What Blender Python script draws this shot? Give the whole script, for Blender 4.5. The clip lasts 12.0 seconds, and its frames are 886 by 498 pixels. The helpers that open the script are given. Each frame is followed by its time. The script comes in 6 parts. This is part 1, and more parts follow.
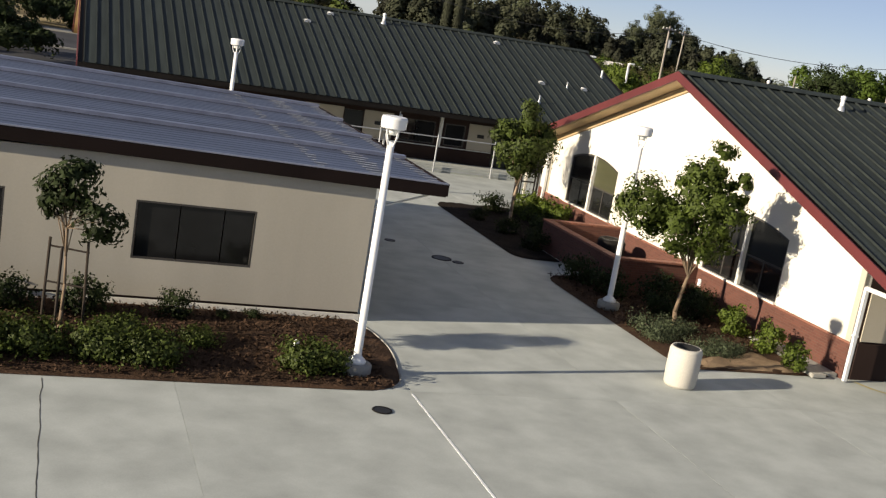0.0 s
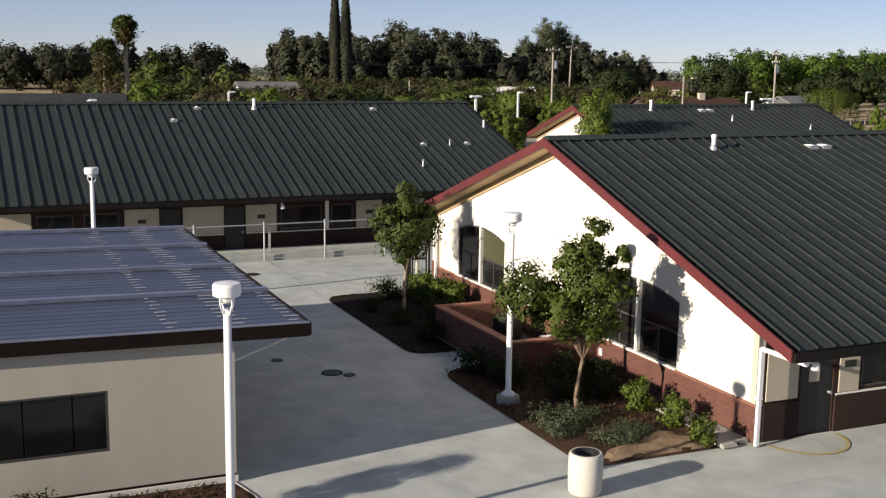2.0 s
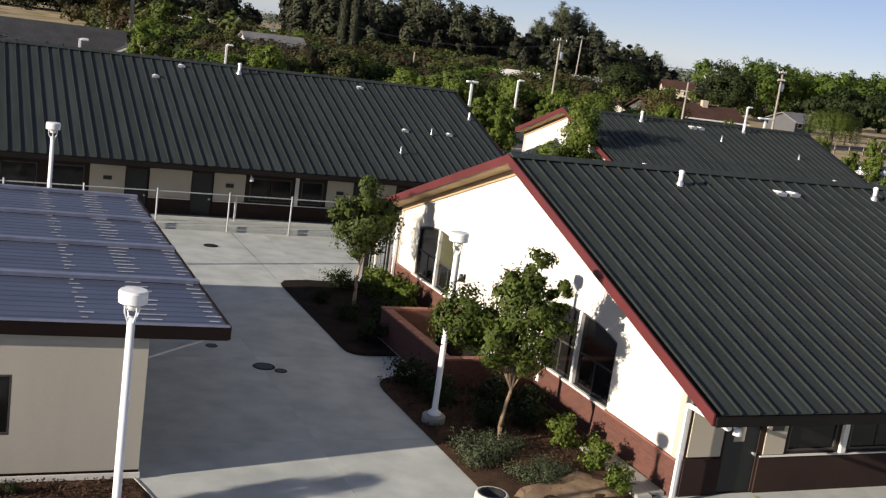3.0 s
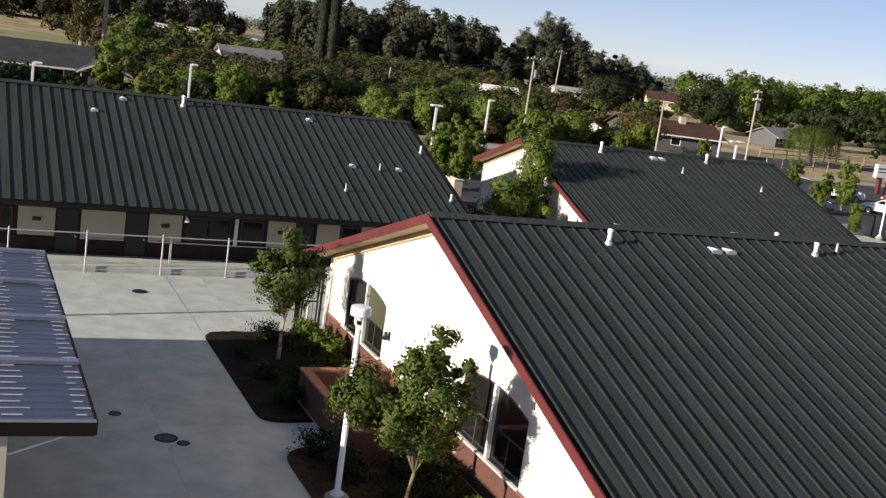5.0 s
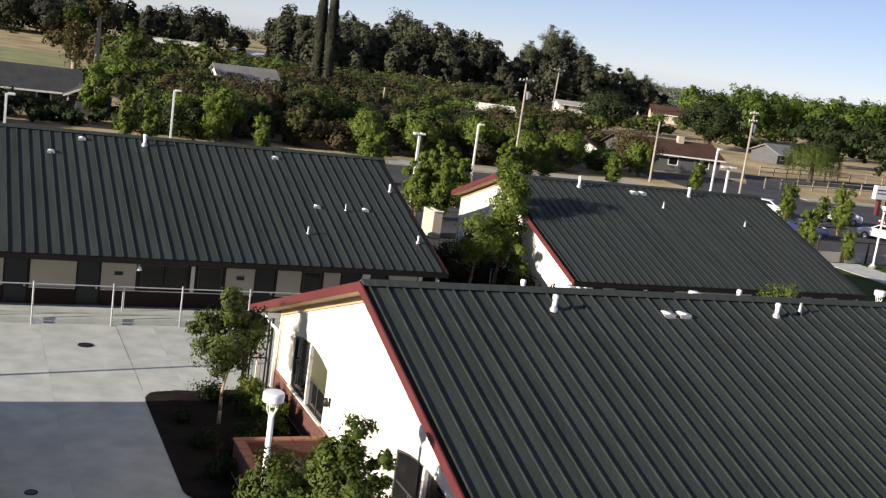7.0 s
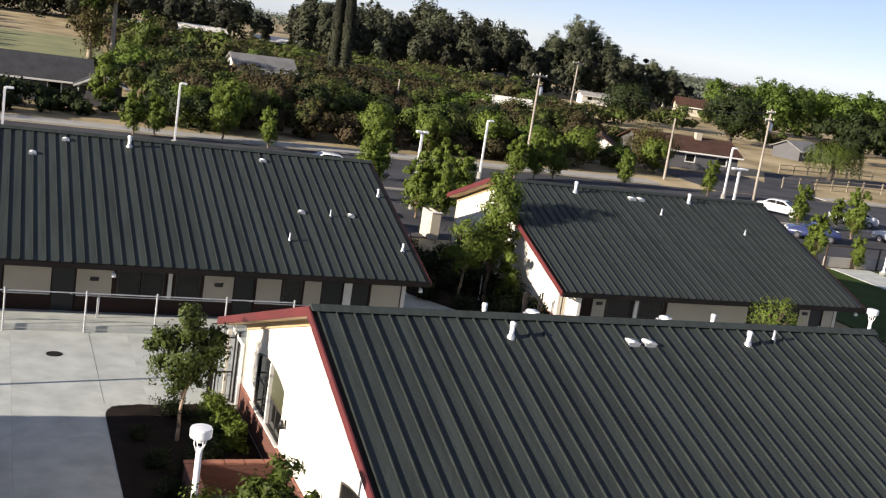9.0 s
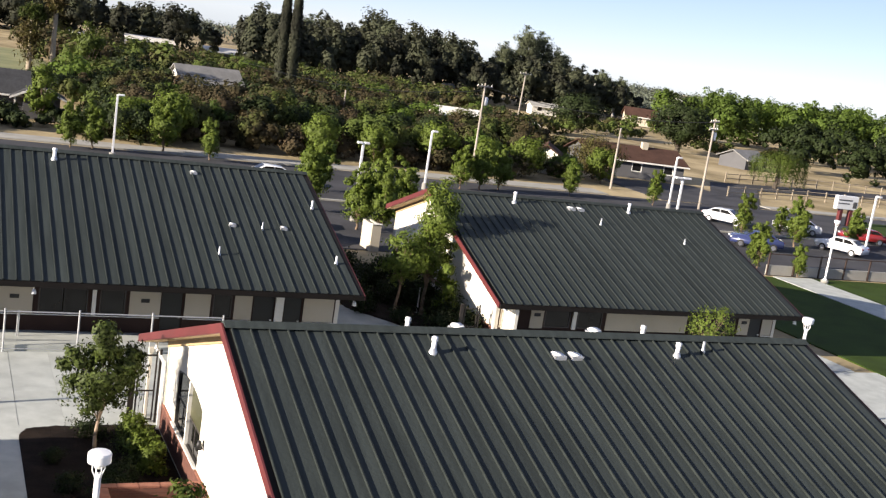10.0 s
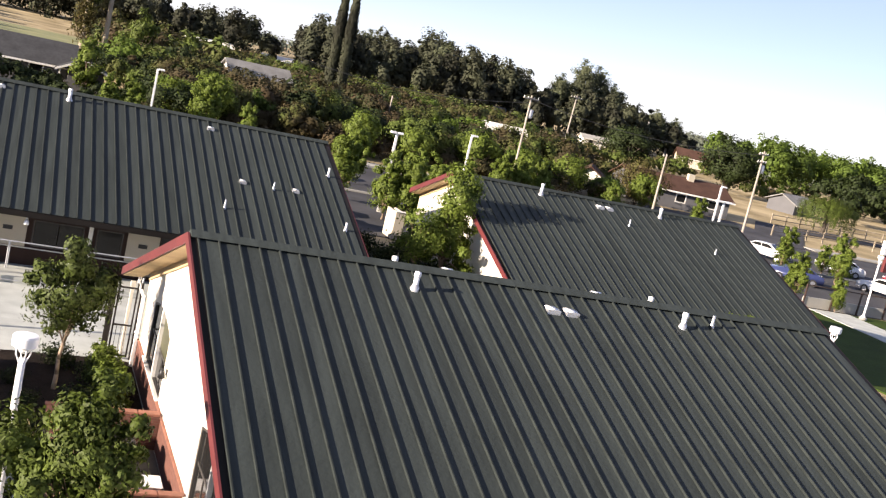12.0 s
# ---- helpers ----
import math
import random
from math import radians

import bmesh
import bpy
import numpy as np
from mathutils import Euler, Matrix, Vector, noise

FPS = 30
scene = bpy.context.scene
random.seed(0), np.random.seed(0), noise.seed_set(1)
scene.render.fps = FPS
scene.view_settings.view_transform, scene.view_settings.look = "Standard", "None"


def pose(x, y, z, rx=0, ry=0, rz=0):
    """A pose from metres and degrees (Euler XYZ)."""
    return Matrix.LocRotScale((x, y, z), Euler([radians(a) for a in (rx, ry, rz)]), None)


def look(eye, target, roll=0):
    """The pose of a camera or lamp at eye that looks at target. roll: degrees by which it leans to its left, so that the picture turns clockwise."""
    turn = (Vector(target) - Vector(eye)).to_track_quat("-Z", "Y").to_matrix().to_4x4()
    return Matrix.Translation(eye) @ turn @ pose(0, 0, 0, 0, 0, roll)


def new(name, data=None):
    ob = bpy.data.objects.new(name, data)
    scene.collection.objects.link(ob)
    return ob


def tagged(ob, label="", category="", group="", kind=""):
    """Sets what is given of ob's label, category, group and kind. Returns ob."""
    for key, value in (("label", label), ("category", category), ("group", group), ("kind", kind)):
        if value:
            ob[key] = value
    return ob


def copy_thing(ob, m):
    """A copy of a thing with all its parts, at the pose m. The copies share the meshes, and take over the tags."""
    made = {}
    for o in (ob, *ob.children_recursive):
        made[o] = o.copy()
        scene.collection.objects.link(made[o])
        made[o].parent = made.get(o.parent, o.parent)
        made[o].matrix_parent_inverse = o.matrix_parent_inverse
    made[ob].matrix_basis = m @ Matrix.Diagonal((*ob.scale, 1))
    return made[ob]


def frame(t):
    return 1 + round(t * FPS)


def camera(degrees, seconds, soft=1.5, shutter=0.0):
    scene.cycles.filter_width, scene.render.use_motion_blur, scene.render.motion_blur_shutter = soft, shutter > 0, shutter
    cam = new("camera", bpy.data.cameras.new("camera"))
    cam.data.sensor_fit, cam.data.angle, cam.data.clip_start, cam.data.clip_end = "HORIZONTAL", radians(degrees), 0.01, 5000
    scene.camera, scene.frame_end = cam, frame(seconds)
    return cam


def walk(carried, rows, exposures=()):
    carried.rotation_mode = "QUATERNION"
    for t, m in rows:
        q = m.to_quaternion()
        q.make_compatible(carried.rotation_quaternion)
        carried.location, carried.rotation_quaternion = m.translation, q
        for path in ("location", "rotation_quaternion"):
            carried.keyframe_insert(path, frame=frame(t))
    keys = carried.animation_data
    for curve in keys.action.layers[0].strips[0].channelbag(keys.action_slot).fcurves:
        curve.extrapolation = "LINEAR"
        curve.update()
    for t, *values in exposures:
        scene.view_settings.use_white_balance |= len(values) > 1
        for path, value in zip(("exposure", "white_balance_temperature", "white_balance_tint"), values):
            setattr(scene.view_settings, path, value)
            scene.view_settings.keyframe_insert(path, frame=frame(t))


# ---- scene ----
cam = camera(43.3, 12.0, soft=1.3)
PATH = [
    (0, (-17.862, -19.921, 6.593), (-17.178, -18.084, 6.193), 9.7),
    (0.5, (-17.394, -19.581, 6.494), (-16.555, -17.805, 6.117), 10.0),
    (1, (-17.071, -19.205, 6.725), (-16.222, -17.421, 6.414), 4.9),
    (1.5, (-16.704, -18.912, 7.383), (-15.837, -17.142, 7.043), 7.6),
    (2, (-16.119, -18.766, 8.425), (-15.323, -16.962, 8.088), 0.8),
    (2.5, (-15.518, -18.707, 8.944), (-14.701, -16.919, 8.573), 7.4),
    (3, (-14.848, -18.584, 9.521), (-14.04, -16.797, 9.129), 7.9),
    (3.5, (-14.235, -18.338, 9.966), (-13.417, -16.553, 9.588), 7.4),
    (3.7, (-13.935, -18.316, 10.119), (-13.109, -16.532, 9.751), 7.9),
    (5.3, (-12.18, -17.614, 11.287), (-11.358, -15.831, 10.904), 8.2),
    (5.5, (-11.903, -17.466, 11.437), (-11.082, -15.681, 11.06), 8.1),
    (6, (-11.348, -17.241, 11.838), (-10.545, -15.445, 11.477), 8.5),
    (6.5, (-10.816, -17.068, 12.155), (-9.992, -15.278, 11.811), 7.6),
    (7, (-10.236, -16.948, 12.562), (-9.432, -15.154, 12.194), 8.0),
    (7.2, (-10.0, -16.929, 12.713), (-9.197, -15.135, 12.343), 8.3),
    (8.8, (-8.501, -16.708, 13.465), (-7.73, -14.904, 13.076), 9.1),
    (9, (-8.212, -16.62, 13.62), (-7.452, -14.814, 13.221), 8.7),
    (9.5, (-7.626, -16.42, 13.789), (-6.81, -14.628, 13.437), 7.5),
    (10, (-7.082, -16.237, 13.643), (-6.25, -14.457, 13.275), 8.6),
    (10.5, (-6.588, -16.155, 13.266), (-5.825, -14.361, 12.819), 8.4),
    (11, (-5.893, -15.85, 12.81), (-5.14, -14.045, 12.391), 12.0),
    (11.5, (-5.314, -15.643, 11.963), (-4.554, -13.833, 11.583), 10.0),
    (12, (-4.797, -15.418, 11.184), (-4.043, -13.594, 10.858), 13.2),
]
EXPOSURES = [(0.0, 0.70, 7000, 9), (2.0, 0.69, 6700, 12), (3.7, 0.70, 6600, 13), (5.5, 0.88, 6600, 12), (7.0, 0.95, 6600, 12), (9.5, 1.24, 6600, 13), (10.5, 1.47, 6600, 13), (12.0, 1.66, 6900, 17)]
walk(cam, [(t, look(eye, target, roll)) for t, eye, target, roll in PATH], EXPOSURES)

# ---- world and sun ----
SUN_WAY = Vector((1.0, 0.17, -0.295)).normalized()
world = bpy.data.worlds.new("world")
scene.world = world
world.use_nodes = True
wn, wl = world.node_tree.nodes, world.node_tree.links
sky = wn.new("ShaderNodeTexSky")
sky.sky_type = "NISHITA"
sky.sun_disc = False
sky.sun_elevation = radians(16.2)
sky.sun_rotation = radians(260.3)
sky.dust_density, sky.air_density, sky.ozone_density = 0.0, 0.55, 2.0
haze = wn.new("ShaderNodeMix")
haze.data_type, haze.blend_type = "RGBA", "MULTIPLY"
haze.inputs[0].default_value, haze.inputs[7].default_value = 1.0, (1.04, 0.97, 1.09, 1)
wl.new(sky.outputs[0], haze.inputs[6])
veil = wn.new("ShaderNodeMix")
veil.data_type = "RGBA"
veil.inputs[0].default_value, veil.inputs[7].default_value = 0.25, (6.2, 6.8, 8.5, 1)
wl.new(haze.outputs[2], veil.inputs[6])
wl.new(veil.outputs[2], wn["Background"].inputs[0])
wn["Background"].inputs[1].default_value = 0.054
sun = new("sun", bpy.data.lights.new("sun", "SUN"))
sun.data.energy, sun.data.angle, sun.data.color = 5.0, radians(0.55), (1.0, 0.91, 0.78)
sun.matrix_world = look((0, 0, 60), Vector((0, 0, 60)) + SUN_WAY)


# ---- materials ----
def material(name, rgb, rough=0.8, metal=0.0, big=0.25, fine=0.15, big_m=1.5, fine_m=0.04, bump=0.15,
             tint=None, stretch=(1, 1, 1), island=0.0, each=0.0, thin=0.0, clear=0.0, sharp=0.18):
    """rgb varies by stains about big_m across and by grain about fine_m across; tint is the stains' second colour."""
    m = bpy.data.materials.new(name)
    m.use_nodes = True
    n, l = m.node_tree.nodes, m.node_tree.links
    p = n["Principled BSDF"]
    p.inputs["Roughness"].default_value = rough
    p.inputs["Metallic"].default_value = metal
    if thin:
        p.inputs["Specular IOR Level"].default_value = 0.2
    if clear:
        p.inputs["Coat Weight"].default_value = clear
    tc, mp = n.new("ShaderNodeTexCoord"), n.new("ShaderNodeMapping")
    mp.inputs["Scale"].default_value = stretch
    l.new(tc.outputs["Object"], mp.inputs[0])
    oi = n.new("ShaderNodeObjectInfo")
    if each:
        add = n.new("ShaderNodeVectorMath")
        add.operation = "MULTIPLY_ADD"
        l.new(oi.outputs["Random"], add.inputs[0])
        add.inputs[1].default_value = (37, 53, 71)
        l.new(tc.outputs["Object"], add.inputs[2])
        l.new(add.outputs[0], mp.inputs[0])
    a, b = n.new("ShaderNodeTexNoise"), n.new("ShaderNodeTexNoise")
    a.inputs["Scale"].default_value, a.inputs["Detail"].default_value = 1 / big_m, 5
    b.inputs["Scale"].default_value, b.inputs["Detail"].default_value = 1 / fine_m, 3
    l.new(mp.outputs[0], a.inputs[0])
    l.new(tc.outputs["Object"], b.inputs[0])
    ramp = n.new("ShaderNodeValToRGB")
    dark = [c * (1 - big) for c in rgb] if tint is None else tint
    lite = [min(1, c * (1 + big * 0.6)) for c in rgb] if tint is None else rgb
    ramp.color_ramp.elements[0].position, ramp.color_ramp.elements[1].position = 0.5 - sharp, 0.5 + sharp
    ramp.color_ramp.elements[0].color, ramp.color_ramp.elements[1].color = (*dark, 1), (*lite, 1)
    l.new(a.outputs[0], ramp.inputs[0])
    rng = n.new("ShaderNodeMapRange")
    rng.inputs[3].default_value, rng.inputs[4].default_value = 1 - fine, 1 + fine
    l.new(b.outputs[0], rng.inputs[0])
    mul = n.new("ShaderNodeMix")
    mul.data_type, mul.blend_type = "RGBA", "MULTIPLY"
    mul.inputs[0].default_value = 1
    l.new(ramp.outputs[0], mul.inputs[6])
    l.new(rng.outputs[0], mul.inputs[7])
    last = mul.outputs[2]
    for amount, source in ((island, None), (each, oi.outputs["Random"])):
        if amount:
            if source is None:
                g = n.new("ShaderNodeNewGeometry")
                source = g.outputs["Random Per Island"]
            r2, m2 = n.new("ShaderNodeMapRange"), n.new("ShaderNodeMix")
            r2.inputs[3].default_value, r2.inputs[4].default_value = 1 - amount, 1 + amount
            m2.data_type, m2.blend_type = "RGBA", "MULTIPLY"
            m2.inputs[0].default_value = 1
            l.new(source, r2.inputs[0])
            l.new(last, m2.inputs[6])
            l.new(r2.outputs[0], m2.inputs[7])
            last = m2.outputs[2]
    l.new(last, p.inputs["Base Color"])
    if bump:
        bp = n.new("ShaderNodeBump")
        bp.inputs["Strength"].default_value, bp.inputs["Distance"].default_value = bump, fine_m * 0.4
        l.new(b.outputs[0], bp.inputs["Height"])
        l.new(bp.outputs[0], p.inputs["Normal"])
    if thin:
        t, mix = n.new("ShaderNodeBsdfTranslucent"), n.new("ShaderNodeMixShader")
        l.new(last, t.inputs[0])
        mix.inputs[0].default_value = thin
        l.new(p.outputs[0], mix.inputs[1])
        l.new(t.outputs[0], mix.inputs[2])
        l.new(mix.outputs[0], n["Material Output"].inputs[0])
    return m


def brick_material(name, red, mortar, w=0.2, h=0.067, axes="yz"):
    m = material(name, red, 0.85, bump=0)
    n, l = m.node_tree.nodes, m.node_tree.links
    p = n["Principled BSDF"]
    tc, sep, com = n.new("ShaderNodeTexCoord"), n.new("ShaderNodeSeparateXYZ"), n.new("ShaderNodeCombineXYZ")
    add = n.new("ShaderNodeMath")
    l.new(tc.outputs["Object"], sep.inputs[0])
    l.new(sep.outputs[0], add.inputs[0])
    l.new(sep.outputs[1], add.inputs[1])
    l.new(add.outputs[0], com.inputs[0])
    l.new(sep.outputs[2], com.inputs[1])
    br = n.new("ShaderNodeTexBrick")
    br.inputs["Scale"].default_value = 1
    br.inputs["Brick Width"].default_value, br.inputs["Row Height"].default_value = w, h
    br.inputs["Mortar Size"].default_value = 0.006
    br.inputs["Color1"].default_value = (*red, 1)
    br.inputs["Color2"].default_value = (*[c * 0.72 for c in red], 1)
    br.inputs["Mortar"].default_value = (*mortar, 1)
    l.new(com.outputs[0], br.inputs[0])
    old = p.inputs["Base Color"].links[0].from_socket
    mul = n.new("ShaderNodeMix")
    mul.data_type, mul.blend_type = "RGBA", "OVERLAY"
    mul.inputs[0].default_value = 0.35
    l.new(br.outputs[0], mul.inputs[6])
    l.new(old, mul.inputs[7])
    l.new(mul.outputs[2], p.inputs["Base Color"])
    bp = n.new("ShaderNodeBump")
    bp.inputs["Strength"].default_value, bp.inputs["Distance"].default_value = 0.5, 0.006
    bp.invert = True
    l.new(br.outputs["Fac"], bp.inputs["Height"])
    l.new(bp.outputs[0], p.inputs["Normal"])
    return m


def glass_material(name, rgb=(0.012, 0.012, 0.012), rough=0.08):
    m = material(name, rgb, rough, bump=0, big=0.4, big_m=0.8, fine=0.1)
    m.node_tree.nodes["Principled BSDF"].inputs["Specular IOR Level"].default_value = 0.3
    return m


M = {
    "roof_metal": material("roof_metal", (0.0355, 0.043, 0.040), 0.6, 0.0, 0.26, 0.10, 0.6, 0.12, 0.2, stretch=(3.2, 0.22, 0.3), each=0.12, sharp=0.22),
    # Sheet paint darkened on the seams, putting their shadow lines into the colour.
    "seam_shade_metal": material("seam_shade_metal", (0.024, 0.029, 0.027), 0.55, 0.0, 0.3, 0.1, 0.6, 0.2, 0.05),
    "soffit": material("soffit", (0.464, 0.336, 0.184), 0.8),
    "dark_fascia": material("dark_fascia", (0.013, 0.011, 0.010), 0.6),
    "red_paint": material("red_paint", (0.100, 0.018, 0.018), 0.55, big=0.2, fine=0.08),
    "tan_trim": material("tan_trim", (0.416, 0.296, 0.160), 0.7, big=0.12),
    "white_stucco": material("white_stucco", (0.640, 0.608, 0.536), 0.9, big=0.07, fine=0.06, big_m=2.2, bump=0.3),
    "beige_stucco": material("beige_stucco", (0.450, 0.412, 0.338), 0.9, big=0.12, fine=0.06, big_m=1.8, bump=0.06, stretch=(1, 1, 0.25)),
    "tan_panel": material("tan_panel", (0.440, 0.392, 0.304), 0.8, big=0.08, fine=0.05),
    "brown_siding": material("brown_siding", (0.036, 0.022, 0.018), 0.75, big=0.2),
    "brick": brick_material("brick", (0.160, 0.062, 0.042), (0.136, 0.080, 0.060)),
    "brick_cap": material("brick_cap", (0.232, 0.096, 0.062), 0.8, big=0.2, big_m=0.25),
    "glass": glass_material("glass"),
    "blind": material("blind", (0.060, 0.060, 0.030), 0.35, big=0.2, stretch=(1, 1, 6)),
    "frame_white": material("frame_white", (0.72, 0.70, 0.64), 0.5, big=0.06),
    "frame_dark": material("frame_dark", (0.05, 0.045, 0.04), 0.5),
    "teal_door": material("teal_door", (0.008, 0.010, 0.010), 0.5, big=0.12),
    "concrete": material("concrete", (0.405, 0.425, 0.395), 0.88, big=0.17, fine=0.10, big_m=0.8, fine_m=0.03, bump=0.1, each=0.03),
    "kerb": material("kerb", (0.320, 0.308, 0.272), 0.9, big=0.15),
    "joint": material("joint", (0.080, 0.076, 0.068), 0.95),
    "mulch": material("mulch", (0.062, 0.036, 0.022), 0.95, big=0.45, fine=0.5, big_m=0.6, fine_m=0.05, bump=1.0),
    # Darkened copy of mulch: the beds' shade is put into the colour.
    "shaded_mulch": material("shaded_mulch", (0.016, 0.011, 0.008), 0.95, big=0.45, fine=0.5, big_m=0.6, fine_m=0.05, bump=1.0),
    "sandy_soil": material("sandy_soil", (0.240, 0.168, 0.104), 0.95, big=0.3, fine=0.3, big_m=0.5, fine_m=0.03, bump=0.7),
    "dry_ground": material("dry_ground", (0.46, 0.37, 0.22), 0.95, big=0.4, fine=0.25, big_m=9.0, fine_m=0.5, tint=(0.208, 0.164, 0.088)),
    "asphalt": material("asphalt", (0.062, 0.062, 0.066), 0.9, big=0.25, fine=0.2, big_m=4.0, fine_m=0.03),
    "dry_lawn": material("dry_lawn", (0.240, 0.232, 0.096), 0.95, big=0.3, big_m=6.0, fine_m=0.4, tint=(0.136, 0.152, 0.056)),
    "lawn": material("lawn", (0.034, 0.058, 0.009), 0.95, big=0.25, fine=0.45, big_m=2.0, fine_m=0.08, bump=0.8),
    "white_metal": material("white_metal", (0.78, 0.78, 0.77), 0.4, big=0.05, fine=0.03),
    "galvanised": material("galvanised", (0.50, 0.51, 0.52), 0.45, 0.6, big=0.15, big_m=0.3),
    "gate_steel": material("gate_steel", (0.018, 0.014, 0.012), 0.55),
    "steel_brown": material("steel_brown", (0.048, 0.028, 0.020), 0.55),
    "concrete_foot": material("concrete_foot", (0.264, 0.256, 0.232), 0.9),
    "bin_concrete": material("bin_concrete", (0.528, 0.496, 0.432), 0.9, big=0.06, fine=0.22, fine_m=0.018, bump=0.6),
    "black": material("black", (0.012, 0.012, 0.012), 0.5, bump=0),
    "module_roof": material("module_roof", (0.145, 0.162, 0.212), 0.36, 0.75, 0.2, 0.08, 1.0, 0.2, 0.03, stretch=(0.3, 1.5, 1)),
    # Pale metal whose colour stands in for sky glints on the roof ribs.
    "glint_metal": material("glint_metal", (0.46, 0.47, 0.50), 0.45, 0.3, 0.3, big_m=0.3),
    "module_cap": material("module_cap", (0.31, 0.32, 0.39), 0.35, 0.7, 0.2, big_m=0.5),
    "maroon_fascia": material("maroon_fascia", (0.012, 0.007, 0.006), 0.6),
    "bark": material("bark", (0.192, 0.136, 0.088), 0.95, big=0.3, big_m=0.2, fine_m=0.02, bump=0.8, stretch=(4, 4, 1)),
    "pale_bark": material("pale_bark", (0.300, 0.225, 0.160), 0.95, big=0.3, big_m=0.2, fine_m=0.02, bump=0.8, stretch=(4, 4, 1)),
    "dark_bark": material("dark_bark", (0.080, 0.064, 0.048), 0.95, big=0.3, big_m=0.4, bump=0.8),
    "wood_stake": material("wood_stake", (0.032, 0.022, 0.014), 0.9),
    "pole_wood": material("pole_wood", (0.320, 0.280, 0.232), 0.9, big=0.25, stretch=(4, 4, 0.4)),
    "leaf": material("leaf", (0.068, 0.094, 0.016), 0.6, big=0.3, fine=0.1, big_m=0.5, bump=0, island=0.25, thin=0.25),
    "leaf_dark": material("leaf_dark", (0.054, 0.074, 0.015), 0.6, big=0.35, big_m=0.5, bump=0, island=0.35, thin=0.15),
    "leaf_yellow": material("leaf_yellow", (0.116, 0.158, 0.026), 0.6, big=0.3, big_m=0.5, bump=0, island=0.25, thin=0.35),
    "leaf_oak": material("leaf_oak", (0.021, 0.032, 0.008), 0.7, big=0.35, big_m=1.5, bump=0, island=0.3, thin=0.15),
    "leaf_shrub": material("leaf_shrub", (0.060, 0.080, 0.017), 0.6, big=0.35, big_m=0.4, bump=0, island=0.55, thin=0.25),
    "leaf_grey": material("leaf_grey", (0.068, 0.084, 0.044), 0.7, big=0.3, big_m=0.4, bump=0, island=0.35, thin=0.2),
    "scrub": material("scrub", (0.082, 0.112, 0.024), 0.8, big=0.4, big_m=6.0, bump=0, island=0.12, thin=0.2, tint=(0.056, 0.044, 0.020), sharp=0.1),
    "forest": material("forest", (0.058, 0.064, 0.036), 0.8, big=0.4, big_m=9.0, bump=0, island=0.2, thin=0.15, tint=(0.024, 0.025, 0.016), sharp=0.1),
    "thicket": material("thicket", (0.070, 0.050, 0.027), 0.85, big=0.4, big_m=5.0, bump=0, island=0.15, thin=0.15, tint=(0.032, 0.035, 0.013), sharp=0.12),
    "orchard": material("orchard", (0.100, 0.152, 0.022), 0.7, big=0.35, big_m=9.0, bump=0, island=0.2, thin=0.3, tint=(0.044, 0.068, 0.016)),
    "leaf_olive": material("leaf_olive", (0.088, 0.086, 0.022), 0.7, big=0.35, big_m=1.5, bump=0, island=0.3, thin=0.2, tint=(0.048, 0.030, 0.014)),
    "leaf_gum": material("leaf_gum", (0.112, 0.128, 0.068), 0.7, big=0.35, big_m=4.0, bump=0, island=0.25, thin=0.2, tint=(0.036, 0.040, 0.022)),
    # Leaf colour paled and greyed to paint distance haze onto the far woods.
    "haze_tinted_wood": material("haze_tinted_wood", (0.096, 0.112, 0.080), 0.9, big=0.35, big_m=14, fine=0.3, fine_m=2.5, bump=0, island=0.2),
    "roof_pale": material("roof_pale", (0.200, 0.196, 0.184), 0.85, big=0.2, fine=0.25, fine_m=0.3),
    "shingle_grey": material("shingle_grey", (0.050, 0.051, 0.053), 0.9, big=0.2, fine=0.3, fine_m=0.3),
    "shingle_red": material("shingle_red", (0.068, 0.037, 0.027), 0.9, big=0.2, fine=0.3, fine_m=0.3),
    "house_wall": material("house_wall", (0.088, 0.088, 0.092), 0.85, big=0.1),
    "house_white": material("house_white", (0.70, 0.67, 0.60), 0.85, big=0.1),
    "yellow_paint": material("yellow_paint", (0.440, 0.336, 0.088), 0.8, big=0.3, big_m=0.25, tint=(0.368, 0.352, 0.272)),
    "car_white": material("car_white", (0.75, 0.76, 0.77), 0.25, big=0.03, fine=0.02, bump=0, clear=0.6),
    "tarp_blue": material("tarp_blue", (0.024, 0.064, 0.280), 0.6),
    "car_blue": material("car_blue", (0.03, 0.04, 0.11), 0.25, big=0.03, fine=0.02, bump=0, clear=0.6),
    "car_dark": material("car_dark", (0.012, 0.012, 0.014), 0.25, big=0.03, fine=0.02, bump=0, clear=0.6),
    "car_red": material("car_red", (0.22, 0.02, 0.02), 0.25, big=0.03, fine=0.02, bump=0, clear=0.6),
    "rubber": material("rubber", (0.02, 0.02, 0.02), 0.9),
    "alloy": material("alloy", (0.5, 0.5, 0.52), 0.35, 0.9),
    "lamp_lens": material("lamp_lens", (0.75, 0.75, 0.70), 0.3, bump=0),
    "fence_wood": material("fence_wood", (0.30, 0.25, 0.18), 0.9, big=0.3),
}


